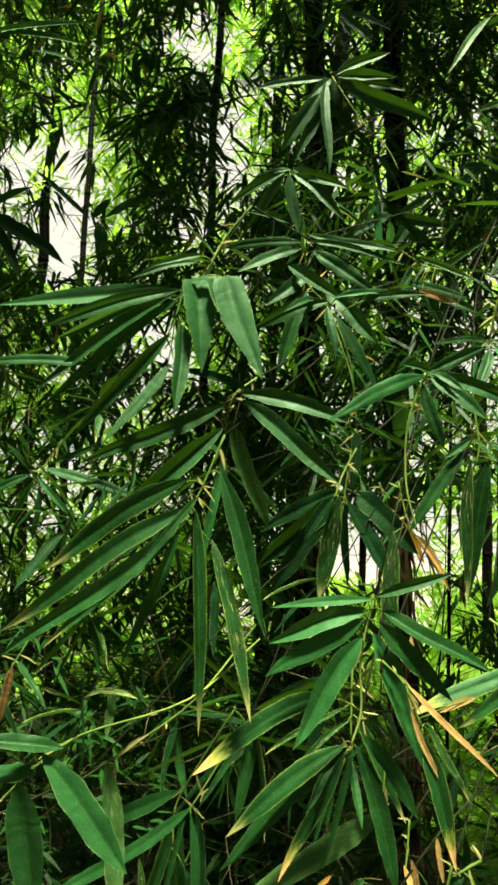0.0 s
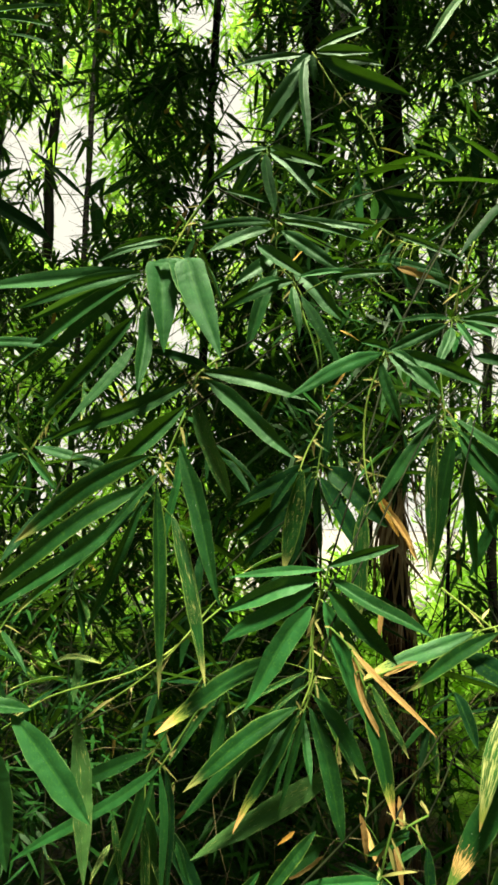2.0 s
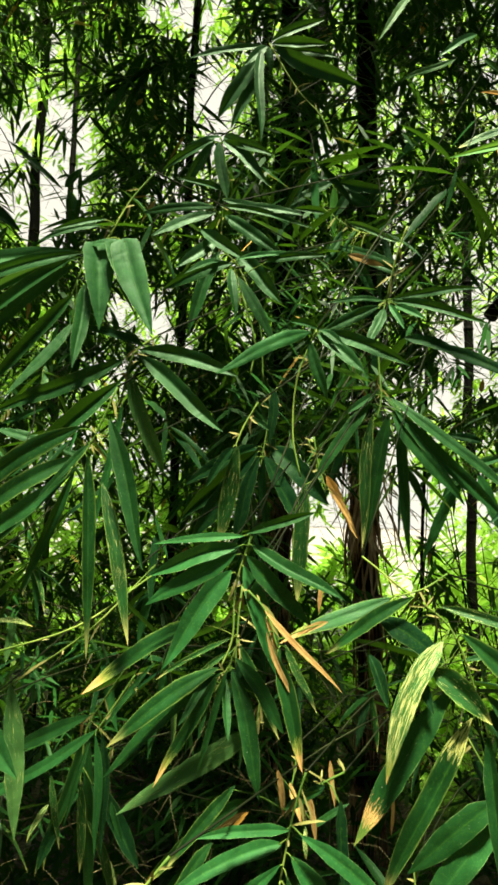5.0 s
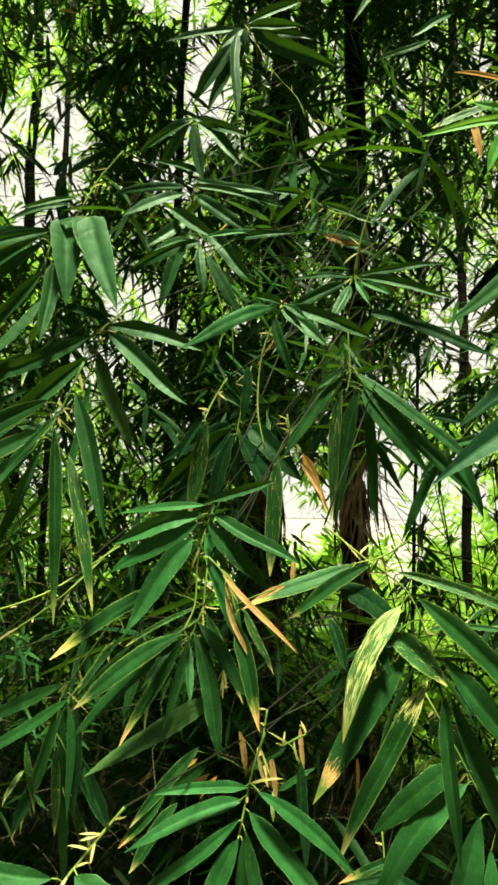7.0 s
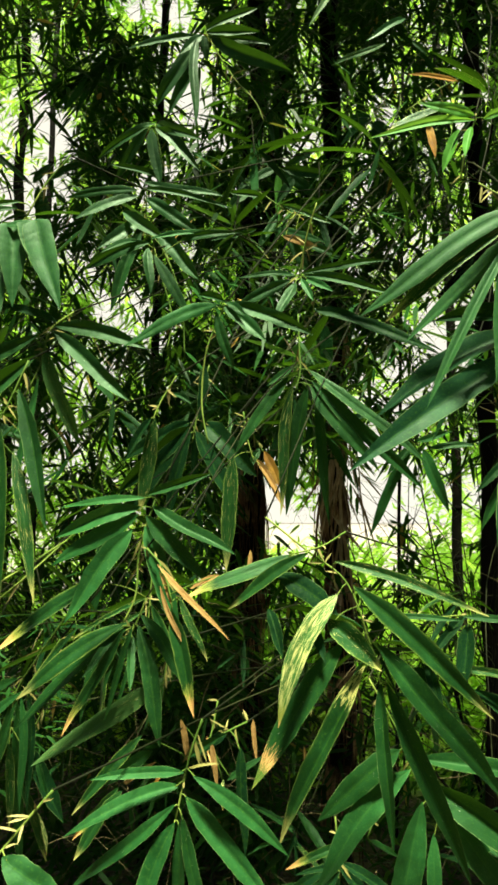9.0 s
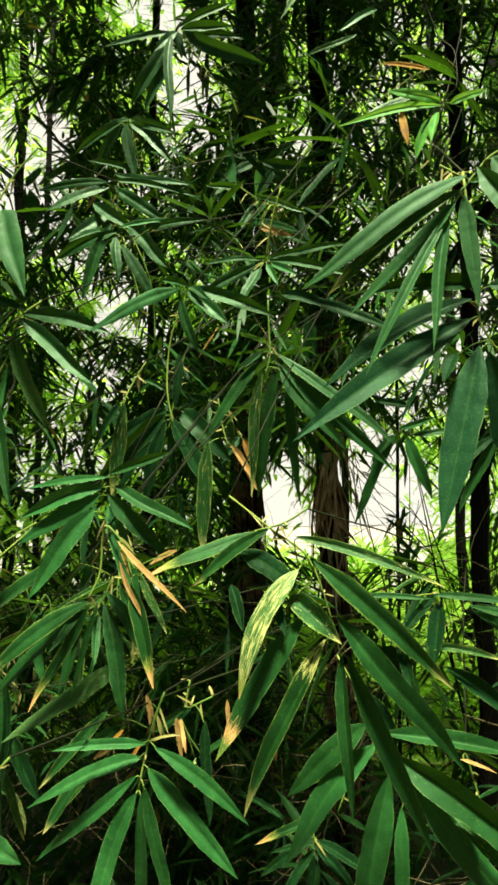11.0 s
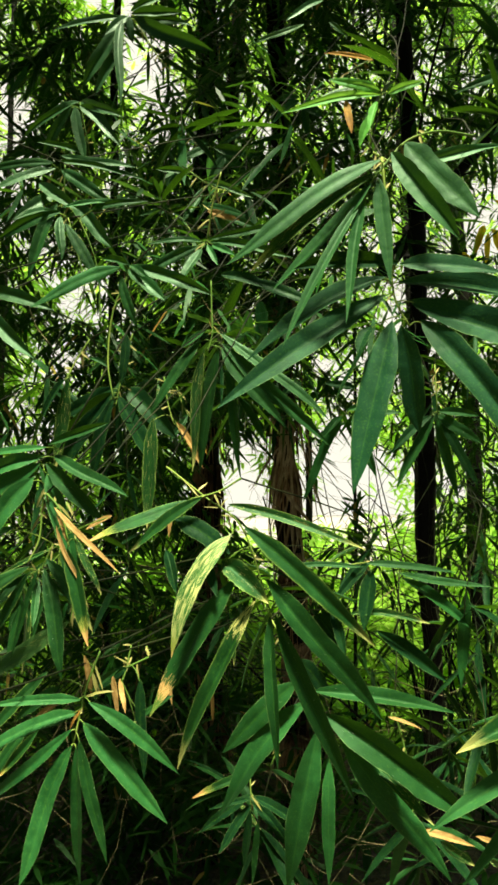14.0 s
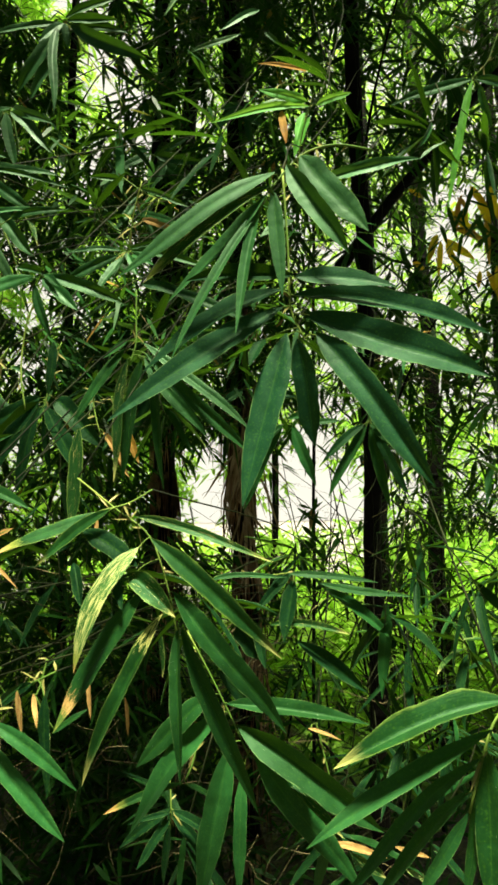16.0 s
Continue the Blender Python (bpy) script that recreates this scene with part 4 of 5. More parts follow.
s = spray((-0.126, 1.360, 1.399), "old mottled bamboo leaves on a yellowish cane twig")
twig(s, [(-0.170, 1.384, 1.364), (-0.112, 1.372, 1.406), (-0.027, 1.380, 1.468), (0.04, 1.46, 1.55)])
leaf(s, (-0.132, 1.369, 1.395), (-0.107, 1.356, 1.200), 0.032, "s")
leaf(s, (-0.126, 1.358, 1.486), (-0.125, 1.339, 1.426), 0.013, "s")
leaf(s, (-0.160, 1.355, 1.470), (-0.087, 1.330, 1.477), 0.009, "y", 0.09)

s = spray((-0.065, 1.500, 1.313), "narrow green bamboo leaves hanging from a thin twig")
twig(s, [(0.006, 1.536, 1.421), (-0.039, 1.524, 1.352), (-0.070, 1.512, 1.297), (-0.071, 1.500, 1.246)])
leaf(s, (-0.062, 1.497, 1.321), (-0.199, 1.518, 1.248), 0.027, "g")
leaf(s, (-0.072, 1.510, 1.293), (-0.139, 1.517, 1.075), 0.021, "e")
leaf(s, (-0.071, 1.494, 1.222), (-0.066, 1.494, 1.098), 0.016, "m")
leaf(s, (-0.062, 1.500, 1.288), (-0.057, 1.519, 0.990), 0.021, "g")
leaf(s, (-0.054, 1.496, 1.223), (0.028, 1.482, 1.117), 0.029, "d")
leaf(s, (-0.061, 1.500, 1.171), (-0.012, 1.519, 1.042), 0.016, "m")
leaf(s, (-0.103, 1.499, 1.169), (-0.124, 1.474, 1.105), 0.021, "d")
leaf(s, (0.035, 1.503, 1.402), (-0.033, 1.463, 1.312), 0.010, "g")

s = spray((0.089, 1.120, 1.237), "two broad smooth green bamboo leaves close to the ground")
twig(s, [(0.136, 1.156, 1.292), (0.111, 1.144, 1.263), (0.083, 1.132, 1.228), (0.076, 1.120, 1.215)])
leaf(s, (0.078, 1.115, 1.240), (-0.008, 1.104, 1.247), 0.022, "t")
leaf(s, (0.096, 1.128, 1.237), (0.164, 1.126, 1.198), 0.032, "t")

s = spray((0.249, 1.285, 1.252), "symmetric fan of smooth green bamboo leaves on a bright stalk")
twig(s, [(0.266, 1.309, 1.324), (0.252, 1.297, 1.281), (0.238, 1.285, 1.211)])
leaf(s, (0.248, 1.286, 1.267), (0.145, 1.241, 1.270), 0.016, "l")
leaf(s, (0.241, 1.295, 1.249), (0.107, 1.258, 1.199), 0.023, "l")
leaf(s, (0.239, 1.279, 1.233), (0.107, 1.291, 1.120), 0.020, "l")
leaf(s, (0.239, 1.277, 1.213), (0.177, 1.257, 1.054), 0.030, "l")
leaf(s, (0.244, 1.280, 1.212), (0.243, 1.304, 1.030), 0.021, "l")
leaf(s, (0.246, 1.284, 1.219), (0.282, 1.280, 1.068), 0.019, "g")
leaf(s, (0.250, 1.287, 1.239), (0.361, 1.282, 1.118), 0.027, "l")
leaf(s, (0.261, 1.276, 1.267), (0.375, 1.288, 1.176), 0.023, "l")

s = spray((0.247, 1.360, 1.267), "withered straps and small leaves below the fan")
twig(s, [(0.314, 1.384, 1.300), (0.276, 1.372, 1.283), (0.239, 1.360, 1.259)])
leaf(s, (0.229, 1.355, 1.309), (0.238, 1.364, 1.249), 0.010, "x")
leaf(s, (0.269, 1.356, 1.282), (0.279, 1.350, 1.224), 0.009, "x")
leaf(s, (0.239, 1.361, 1.259), (0.286, 1.334, 1.295), 0.013, "g")
leaf(s, (0.308, 1.357, 1.276), (0.314, 1.345, 1.146), 0.017, "d")
leaf(s, (0.289, 1.362, 1.290), (0.242, 1.363, 1.258), 0.015, "d")
leaf(s, (0.177, 1.354, 1.287), (0.097, 1.317, 1.197), 0.019, "e")
leaf(s, (0.147, 1.370, 1.210), (0.090, 1.345, 1.131), 0.019, "e")

s = spray((0.449, 1.360, 1.482), "large spray of mottled yellow and green bamboo leaves")
twig(s, [(0.337, 1.408, 1.573), (0.397, 1.396, 1.526), (0.449, 1.384, 1.485), (0.478, 1.372, 1.407), (0.489, 1.360, 1.359)])
leaf(s, (0.398, 1.361, 1.526), (0.285, 1.373, 1.449), 0.022, "e")
leaf(s, (0.436, 1.367, 1.472), (0.359, 1.316, 1.313), 0.031, "y", 0.09)
leaf(s, (0.443, 1.362, 1.412), (0.323, 1.343, 1.229), 0.039, "k")
leaf(s, (0.470, 1.363, 1.381), (0.360, 1.361, 1.151), 0.033, "n")
leaf(s, (0.423, 1.370, 1.436), (0.491, 1.346, 1.378), 0.036, "m")
leaf(s, (0.486, 1.357, 1.411), (0.634, 1.340, 1.224), 0.038, "g")
leaf(s, (0.457, 1.353, 1.484), (0.634, 1.370, 1.316), 0.033, "e")
leaf(s, (0.433, 1.368, 1.515), (0.625, 1.334, 1.451), 0.017, "m")
leaf(s, (0.491, 1.368, 1.363), (0.497, 1.319, 1.169), 0.022, "g")
leaf(s, (0.497, 1.358, 1.362), (0.596, 1.360, 1.116), 0.030, "g")
leaf(s, (0.344, 1.367, 1.452), (0.365, 1.334, 1.394), 0.018, "d")

s = spray((0.554, 1.470, 1.215), "shaded cluster of long broad bamboo leaves")
twig(s, [(0.483, 1.506, 1.333), (0.521, 1.494, 1.266), (0.554, 1.482, 1.203), (0.577, 1.470, 1.158)])
leaf(s, (0.522, 1.461, 1.246), (0.404, 1.484, 1.135), 0.041, "g")
leaf(s, (0.537, 1.471, 1.216), (0.397, 1.456, 1.052), 0.047, "l")
leaf(s, (0.552, 1.466, 1.175), (0.500, 1.457, 0.948), 0.047, "l")
leaf(s, (0.568, 1.472, 1.131), (0.561, 1.435, 0.970), 0.024, "l")
leaf(s, (0.585, 1.460, 1.170), (0.738, 1.478, 0.952), 0.044, "l")
leaf(s, (0.562, 1.478, 1.196), (0.772, 1.440, 1.062), 0.049, "g")
leaf(s, (0.546, 1.474, 1.230), (0.761, 1.476, 1.197), 0.032, "g")
leaf(s, (0.634, 1.475, 1.124), (0.713, 1.427, 1.058), 0.021, "m")
leaf(s, (0.697, 1.482, 1.027), (0.780, 1.489, 1.003), 0.013, "x")
leaf(s, (0.724, 1.459, 1.023), (0.774, 1.471, 0.982), 0.016, "m")

s = spray((0.652, 1.620, 1.410), "horizontal spray of thin shaded green bamboo leaves")
twig(s, [(0.526, 1.656, 1.406), (0.605, 1.644, 1.404), (0.654, 1.632, 1.409), (0.719, 1.620, 1.398)])
leaf(s, (0.644, 1.613, 1.410), (0.802, 1.630, 1.390), 0.017, "g")
leaf(s, (0.706, 1.631, 1.382), (0.828, 1.617, 1.292), 0.026, "l")
leaf(s, (0.698, 1.611, 1.393), (0.859, 1.621, 1.364), 0.019, "g")
leaf(s, (0.653, 1.630, 1.411), (0.579, 1.594, 1.343), 0.019, "d")
leaf(s, (0.654, 1.623, 1.398), (0.635, 1.585, 1.298), 0.033, "d")
leaf(s, (0.657, 1.612, 1.295), (0.774, 1.602, 1.212), 0.033, "d")
leaf(s, (0.506, 1.609, 1.401), (0.644, 1.615, 1.406), 0.013, "g")
leaf(s, (0.582, 1.617, 1.332), (0.605, 1.582, 1.255), 0.022, "d")
leaf(s, (0.610, 1.609, 1.324), (0.745, 1.580, 1.312), 0.017, "m")
leaf(s, (0.553, 1.626, 1.321), (0.599, 1.612, 1.266), 0.046, "d")
leaf(s, (0.521, 1.611, 1.248), (0.577, 1.632, 1.176), 0.037, "d")

s = spray((0.653, 1.174, 1.916), "big fan of broad pale green bamboo leaves on an arching twig")
twig(s, [(0.761, 1.222, 1.960), (0.717, 1.210, 1.962), (0.679, 1.198, 1.947), (0.655, 1.186, 1.920), (0.629, 1.174, 1.883)])
leaf(s, (0.642, 1.170, 1.910), (0.457, 1.157, 1.791), 0.027, "t")
leaf(s, (0.637, 1.174, 1.896), (0.486, 1.168, 1.783), 0.021, "m")
leaf(s, (0.630, 1.171, 1.882), (0.511, 1.190, 1.764), 0.025, "t")
leaf(s, (0.623, 1.179, 1.873), (0.523, 1.133, 1.683), 0.015, "t")
leaf(s, (0.622, 1.177, 1.870), (0.591, 1.139, 1.708), 0.016, "t")
leaf(s, (0.613, 1.184, 1.834), (0.606, 1.162, 1.772), 0.007, "t")
leaf(s, (0.639, 1.177, 1.891), (0.646, 1.165, 1.758), 0.022, "t")
leaf(s, (0.655, 1.175, 1.921), (0.721, 1.146, 1.798), 0.029, "t")
leaf(s, (0.672, 1.180, 1.934), (0.743, 1.146, 1.823), 0.036, "t")

s = spray((0.719, 1.500, 2.064), "lone green bamboo leaf behind the big fan")
twig(s, [(0.673, 1.524, 2.107), (0.696, 1.512, 2.084), (0.719, 1.500, 2.064)])
leaf(s, (0.710, 1.491, 2.058), (0.882, 1.489, 2.085), 0.027, "l")
leaf(s, (0.670, 1.497, 1.995), (0.614, 1.470, 1.957), 0.028, "g")
leaf(s, (0.880, 1.492, 2.087), (0.926, 1.503, 2.122), 0.012, "g")

s = spray((0.656, 1.200, 1.757), "huge spray of broad dark green bamboo leaves")
twig(s, [(0.651, 1.236, 1.947), (0.655, 1.224, 1.839), (0.656, 1.212, 1.761), (0.671, 1.200, 1.719)])
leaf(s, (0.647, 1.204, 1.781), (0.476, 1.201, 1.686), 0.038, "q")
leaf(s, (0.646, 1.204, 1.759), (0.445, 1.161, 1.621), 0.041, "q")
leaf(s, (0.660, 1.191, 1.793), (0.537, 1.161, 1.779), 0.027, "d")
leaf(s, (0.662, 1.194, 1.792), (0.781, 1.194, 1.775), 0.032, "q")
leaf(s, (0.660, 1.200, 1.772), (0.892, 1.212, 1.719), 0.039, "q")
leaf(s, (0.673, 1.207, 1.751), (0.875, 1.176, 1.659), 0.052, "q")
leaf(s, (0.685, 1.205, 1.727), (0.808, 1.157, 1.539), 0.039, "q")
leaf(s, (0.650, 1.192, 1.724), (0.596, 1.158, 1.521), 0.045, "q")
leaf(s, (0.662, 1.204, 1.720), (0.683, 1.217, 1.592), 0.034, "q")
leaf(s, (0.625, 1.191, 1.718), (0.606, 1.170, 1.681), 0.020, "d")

s = spray((0.715, 1.700, 2.321), "small bright green bamboo leaves catching the light")
twig(s, [(0.688, 1.736, 2.218), (0.697, 1.724, 2.271), (0.716, 1.712, 2.329), (0.723, 1.700, 2.345)])
leaf(s, (0.713, 1.704, 2.320), (0.512, 1.718, 2.307), 0.022, "v")
leaf(s, (0.709, 1.691, 2.322), (0.612, 1.708, 2.365), 0.024, "v")
leaf(s, (0.726, 1.697, 2.317), (0.796, 1.696, 2.341), 0.018, "v")
leaf(s, (0.703, 1.696, 2.302), (0.684, 1.670, 2.229), 0.020, "v")

s = spray((1.123, 2.000, 2.552), "thin bamboo leaves hanging from an upper twig")
twig(s, [(1.201, 2.024, 2.682), (1.166, 2.012, 2.601), (1.125, 2.000, 2.555)])
leaf(s, (1.126, 1.996, 2.549), (0.922, 1.995, 2.487), 0.029, "l")
leaf(s, (1.122, 1.991, 2.543), (1.043, 1.980, 2.215), 0.024, "v")
leaf(s, (1.134, 2.004, 2.554), (1.252, 2.009, 2.518), 0.029, "l")
leaf(s, (1.142, 1.998, 2.535), (1.165, 2.007, 2.424), 0.022, "l")

s = spray((1.398, 3.300, 2.806), "backlit orange and yellow withering bamboo leaves")
twig(s, [(1.266, 3.336, 2.932), (1.384, 3.324, 2.882), (1.501, 3.312, 2.858), (1.592, 3.300, 2.822)])
leaf(s, (1.386, 3.300, 2.801), (1.514, 3.310, 2.658), 0.044, "z")
leaf(s, (1.330, 3.296, 2.690), (1.280, 3.290, 2.560), 0.036, "z")
leaf(s, (1.400, 3.290, 2.720), (1.530, 3.280, 2.640), 0.034, "o")
leaf(s, (1.345, 3.300, 2.660), (1.320, 3.290, 2.500), 0.030, "z")
leaf(s, (1.450, 3.290, 2.800), (1.440, 3.270, 2.690), 0.032, "z")
leaf(s, (1.356, 3.302, 2.676), (1.485, 3.294, 2.567), 0.040, "z")
leaf(s, (1.366, 3.297, 2.654), (1.420, 3.303, 2.518), 0.033, "z")
leaf(s, (1.442, 3.289, 2.862), (1.393, 3.261, 2.653), 0.029, "o")
leaf(s, (1.536, 3.289, 2.744), (1.537, 3.268, 2.530), 0.031, "o")
leaf(s, (1.521, 3.300, 2.851), (1.562, 3.313, 2.728), 0.044, "z")
leaf(s, (1.478, 3.288, 2.898), (1.549, 3.304, 2.806), 0.035, "z")
leaf(s, (1.571, 3.309, 2.904), (1.592, 3.286, 2.735), 0.031, "z")
leaf(s, (1.503, 3.298, 2.523), (1.493, 3.295, 2.443), 0.026, "z")
leaf(s, (1.529, 3.290, 2.519), (1.564, 3.285, 2.417), 0.026, "z")
leaf(s, (1.217, 3.292, 2.570), (1.262, 3.265, 2.521), 0.031, "z")
leaf(s, (1.133, 3.297, 2.843), (1.162, 3.279, 2.731), 0.040, "v")
leaf(s, (1.317, 3.292, 2.654), (1.280, 3.312, 2.563), 0.031, "v")
leaf(s, (1.424, 3.295, 2.853), (1.462, 3.272, 2.777), 0.026, "o")
leaf(s, (1.267, 3.295, 2.861), (1.202, 3.265, 2.888), 0.022, "z")
leaf(s, (1.576, 3.300, 2.545), (1.577, 3.270, 2.314), 0.031, "z")

s = spray((0.661, 1.900, 2.516), "withering olive bamboo leaves on a high twig")
twig(s, [(0.768, 1.924, 2.565), (0.688, 1.912, 2.522), (0.608, 1.900, 2.465)])
leaf(s, (0.726, 1.910, 2.534), (0.608, 1.857, 2.521), 0.015, "o")
leaf(s, (0.701, 1.911, 2.478), (0.565, 1.879, 2.412), 0.025, "m")
leaf(s, (0.724, 1.904, 2.418), (0.684, 1.900, 2.319), 0.027, "v")
leaf(s, (0.659, 1.911, 2.441), (0.667, 1.886, 2.345), 0.020, "o")
leaf(s, (0.615, 1.904, 2.689), (0.522, 1.863, 2.614), 0.018, "l")
leaf(s, (0.569, 1.904, 2.632), (0.446, 1.874, 2.563), 0.016, "s")
leaf(s, (0.626, 1.892, 2.623), (0.664, 1.902, 2.593), 0.014, "g")

s = spray((-0.495, 1.600, 2.580), "pair of pale bamboo leaves on a side twig")
twig(s, [(-0.569, 1.612, 2.605), (-0.495, 1.600, 2.580)])
leaf(s, (-0.478, 1.589, 2.572), (-0.271, 1.568, 2.565), 0.017, "t")
leaf(s, (-0.478, 1.590, 2.564), (-0.290, 1.570, 2.526), 0.015, "t")
leaf(s, (-0.401, 1.611, 2.550), (-0.292, 1.581, 2.499), 0.008, "g")

s = spray((-0.428, 3.000, 3.486), "hanging bundle of slim bamboo leaves")
twig(s, [(-0.384, 3.024, 3.783), (-0.411, 3.012, 3.595), (-0.428, 3.000, 3.486)])
leaf(s, (-0.439, 2.995, 3.483), (-0.572, 2.979, 3.187), 0.049, "g")
leaf(s, (-0.419, 2.995, 3.470), (-0.514, 2.985, 3.132), 0.045, "g")
leaf(s, (-0.414, 3.005, 3.514), (-0.353, 3.003, 3.312), 0.034, "d")
leaf(s, (-0.391, 2.994, 3.455), (-0.377, 2.966, 3.192), 0.030, "d")

s = spray((-0.736, 3.000, 2.923), "pale bamboo leaves against the open sky")
twig(s, [(-0.908, 3.024, 2.951), (-0.741, 3.012, 2.929), (-0.620, 3.000, 2.885)])
leaf(s, (-0.705, 3.011, 2.925), (-0.338, 2.999, 3.067), 0.042, "t")
leaf(s, (-0.730, 2.998, 2.905), (-0.710, 2.997, 2.703), 0.068, "t")
leaf(s, (-0.744, 2.988, 2.915), (-0.687, 3.018, 3.015), 0.038, "g")
leaf(s, (-0.761, 3.007, 2.915), (-0.987, 2.959, 3.110), 0.027, "d")

s = spray((0.309, 2.150, 2.477), "green bamboo leaves in front of the thick culm")
twig(s, [(0.212, 2.174, 2.577), (0.268, 2.162, 2.507), (0.323, 2.150, 2.477)])
leaf(s, (0.321, 2.139, 2.473), (0.460, 2.132, 2.440), 0.032, "g")
leaf(s, (0.324, 2.162, 2.472), (0.420, 2.141, 2.386), 0.035, "g")
leaf(s, (0.308, 2.146, 2.465), (0.312, 2.139, 2.325), 0.025, "v")
leaf(s, (0.307, 2.140, 2.477), (0.201, 2.111, 2.401), 0.030, "g")
leaf(s, (0.323, 2.150, 2.478), (0.418, 2.163, 2.544), 0.022, "g")
leaf(s, (0.305, 2.139, 2.486), (0.240, 2.166, 2.513), 0.017, "l")
leaf(s, (0.237, 2.139, 2.451), (0.181, 2.121, 2.340), 0.032, "g")
leaf(s, (0.349, 2.139, 2.449), (0.306, 2.131, 2.372), 0.030, "g")

s = spray((0.347, 1.900, 2.232), "tangle of small yellow-tinged bamboo leaves")
twig(s, [(0.281, 1.924, 2.307), (0.350, 1.912, 2.250), (0.405, 1.900, 2.232)])
leaf(s, (0.330, 1.898, 2.263), (0.446, 1.872, 2.205), 0.017, "s")
leaf(s, (0.336, 1.889, 2.185), (0.412, 1.875, 2.154), 0.019, "x")
leaf(s, (0.314, 1.911, 2.212), (0.428, 1.857, 2.154), 0.021, "g")
leaf(s, (0.358, 1.900, 2.183), (0.463, 1.867, 2.122), 0.023, "g")
leaf(s, (0.290, 1.901, 2.284), (0.217, 1.881, 2.289), 0.019, "g")
leaf(s, (0.381, 1.896, 2.230), (0.466, 1.860, 2.275), 0.015, "g")
leaf(s, (0.324, 1.901, 2.246), (0.283, 1.862, 2.145), 0.021, "g")
leaf(s, (0.336, 1.902, 2.209), (0.394, 1.915, 2.102), 0.028, "g")
leaf(s, (0.276, 1.893, 2.206), (0.171, 1.911, 2.189), 0.019, "g")

s = spray((0.466, 1.900, 2.778), "slanted pale bamboo leaf high up")
twig(s, [(0.544, 1.912, 2.867), (0.491, 1.900, 2.804)])
leaf(s, (0.503, 1.901, 2.818), (0.394, 1.856, 2.650), 0.021, "s")
leaf(s, (0.491, 1.902, 2.792), (0.535, 1.887, 2.804), 0.025, "g")

s = spray((0.832, 1.900, 1.709), "drooping shaded bamboo leaves beside the slim culm")
twig(s, [(0.833, 1.912, 1.816), (0.832, 1.900, 1.709)])
leaf(s, (0.832, 1.903, 1.705), (0.916, 1.879, 1.633), 0.030, "g")
leaf(s, (0.833, 1.910, 1.701), (0.867, 1.902, 1.515), 0.027, "g")
leaf(s, (0.825, 1.899, 1.700), (0.738, 1.875, 1.542), 0.030, "g")
leaf(s, (0.834, 1.893, 1.708), (0.922, 1.909, 1.698), 0.023, "g")
leaf(s, (0.819, 1.895, 1.702), (0.721, 1.863, 1.618), 0.023, "d")
leaf(s, (0.841, 1.907, 1.691), (0.902, 1.861, 1.543), 0.025, "d")

s = spray((0.655, 2.200, 1.752), "backlit bamboo leaves hanging in the bright gap")
twig(s, [(0.718, 2.224, 1.821), (0.656, 2.212, 1.753), (0.595, 2.200, 1.731)])
leaf(s, (0.643, 2.196, 1.747), (0.530, 2.208, 1.519), 0.033, "l")
leaf(s, (0.668, 2.190, 1.740), (0.720, 2.163, 1.577), 0.038, "l")
leaf(s, (0.654, 2.190, 1.758), (0.740, 2.171, 1.782), 0.022, "l")
leaf(s, (0.640, 2.202, 1.745), (0.578, 2.183, 1.671), 0.025, "g")
leaf(s, (0.683, 2.189, 1.742), (0.795, 2.171, 1.744), 0.022, "g")
leaf(s, (0.678, 2.189, 1.817), (0.599, 2.201, 1.836), 0.027, "d")
leaf(s, (0.539, 2.195, 1.838), (0.479, 2.168, 1.790), 0.030, "d")

s = spray((0.837, 1.120, 1.297), "broad green bamboo leaves on a bright low stalk")
twig(s, [(0.864, 1.144, 1.315), (0.842, 1.132, 1.294), (0.814, 1.120, 1.220)])
leaf(s, (0.856, 1.110, 1.329), (0.681, 1.099, 1.271), 0.036, "e")
leaf(s, (0.839, 1.116, 1.299), (0.654, 1.102, 1.193), 0.025, "t")
leaf(s, (0.828, 1.121, 1.271), (0.679, 1.124, 1.132), 0.019, "t")
leaf(s, (0.816, 1.124, 1.240), (0.710, 1.133, 1.124), 0.019, "t")
leaf(s, (0.814, 1.122, 1.220), (0.758, 1.124, 1.130), 0.016, "t")
leaf(s, (0.836, 1.128, 1.276), (0.828, 1.104, 1.136), 0.033, "g")
leaf(s, (0.825, 1.131, 1.237), (0.807, 1.118, 1.134), 0.018, "g")
leaf(s, (0.841, 1.125, 1.293), (0.896, 1.122, 1.230), 0.027, "t")

s = spray((0.386, 1.380, 1.527), "dull bamboo leaf with a tan lower edge")
twig(s, [(0.449, 1.404, 1.553), (0.417, 1.392, 1.534), (0.379, 1.380, 1.524)])
leaf(s, (0.376, 1.387, 1.522), (0.230, 1.352, 1.460), 0.027, "b")
leaf(s, (0.356, 1.371, 1.497), (0.437, 1.360, 1.446), 0.035, "d")
leaf(s, (0.400, 1.372, 1.444), (0.419, 1.339, 1.388), 0.018, "d")

s = spray((0.869, 1.900, 1.046), "small fan of thin shaded bamboo leaves")
twig(s, [(0.898, 1.924, 1.107), (0.876, 1.912, 1.053), (0.864, 1.900, 1.023)])
leaf(s, (0.866, 1.904, 1.035), (0.802, 1.872, 0.947), 0.016, "g")
leaf(s, (0.865, 1.890, 1.036), (0.832, 1.874, 0.944), 0.016, "g")
leaf(s, (0.870, 1.901, 1.032), (0.868, 1.905, 0.930), 0.016, "d")
leaf(s, (0.861, 1.889, 1.047), (0.785, 1.857, 1.015), 0.016, "g")
leaf(s, (0.871, 1.897, 1.041), (0.917, 1.863, 0.982), 0.020, "g")

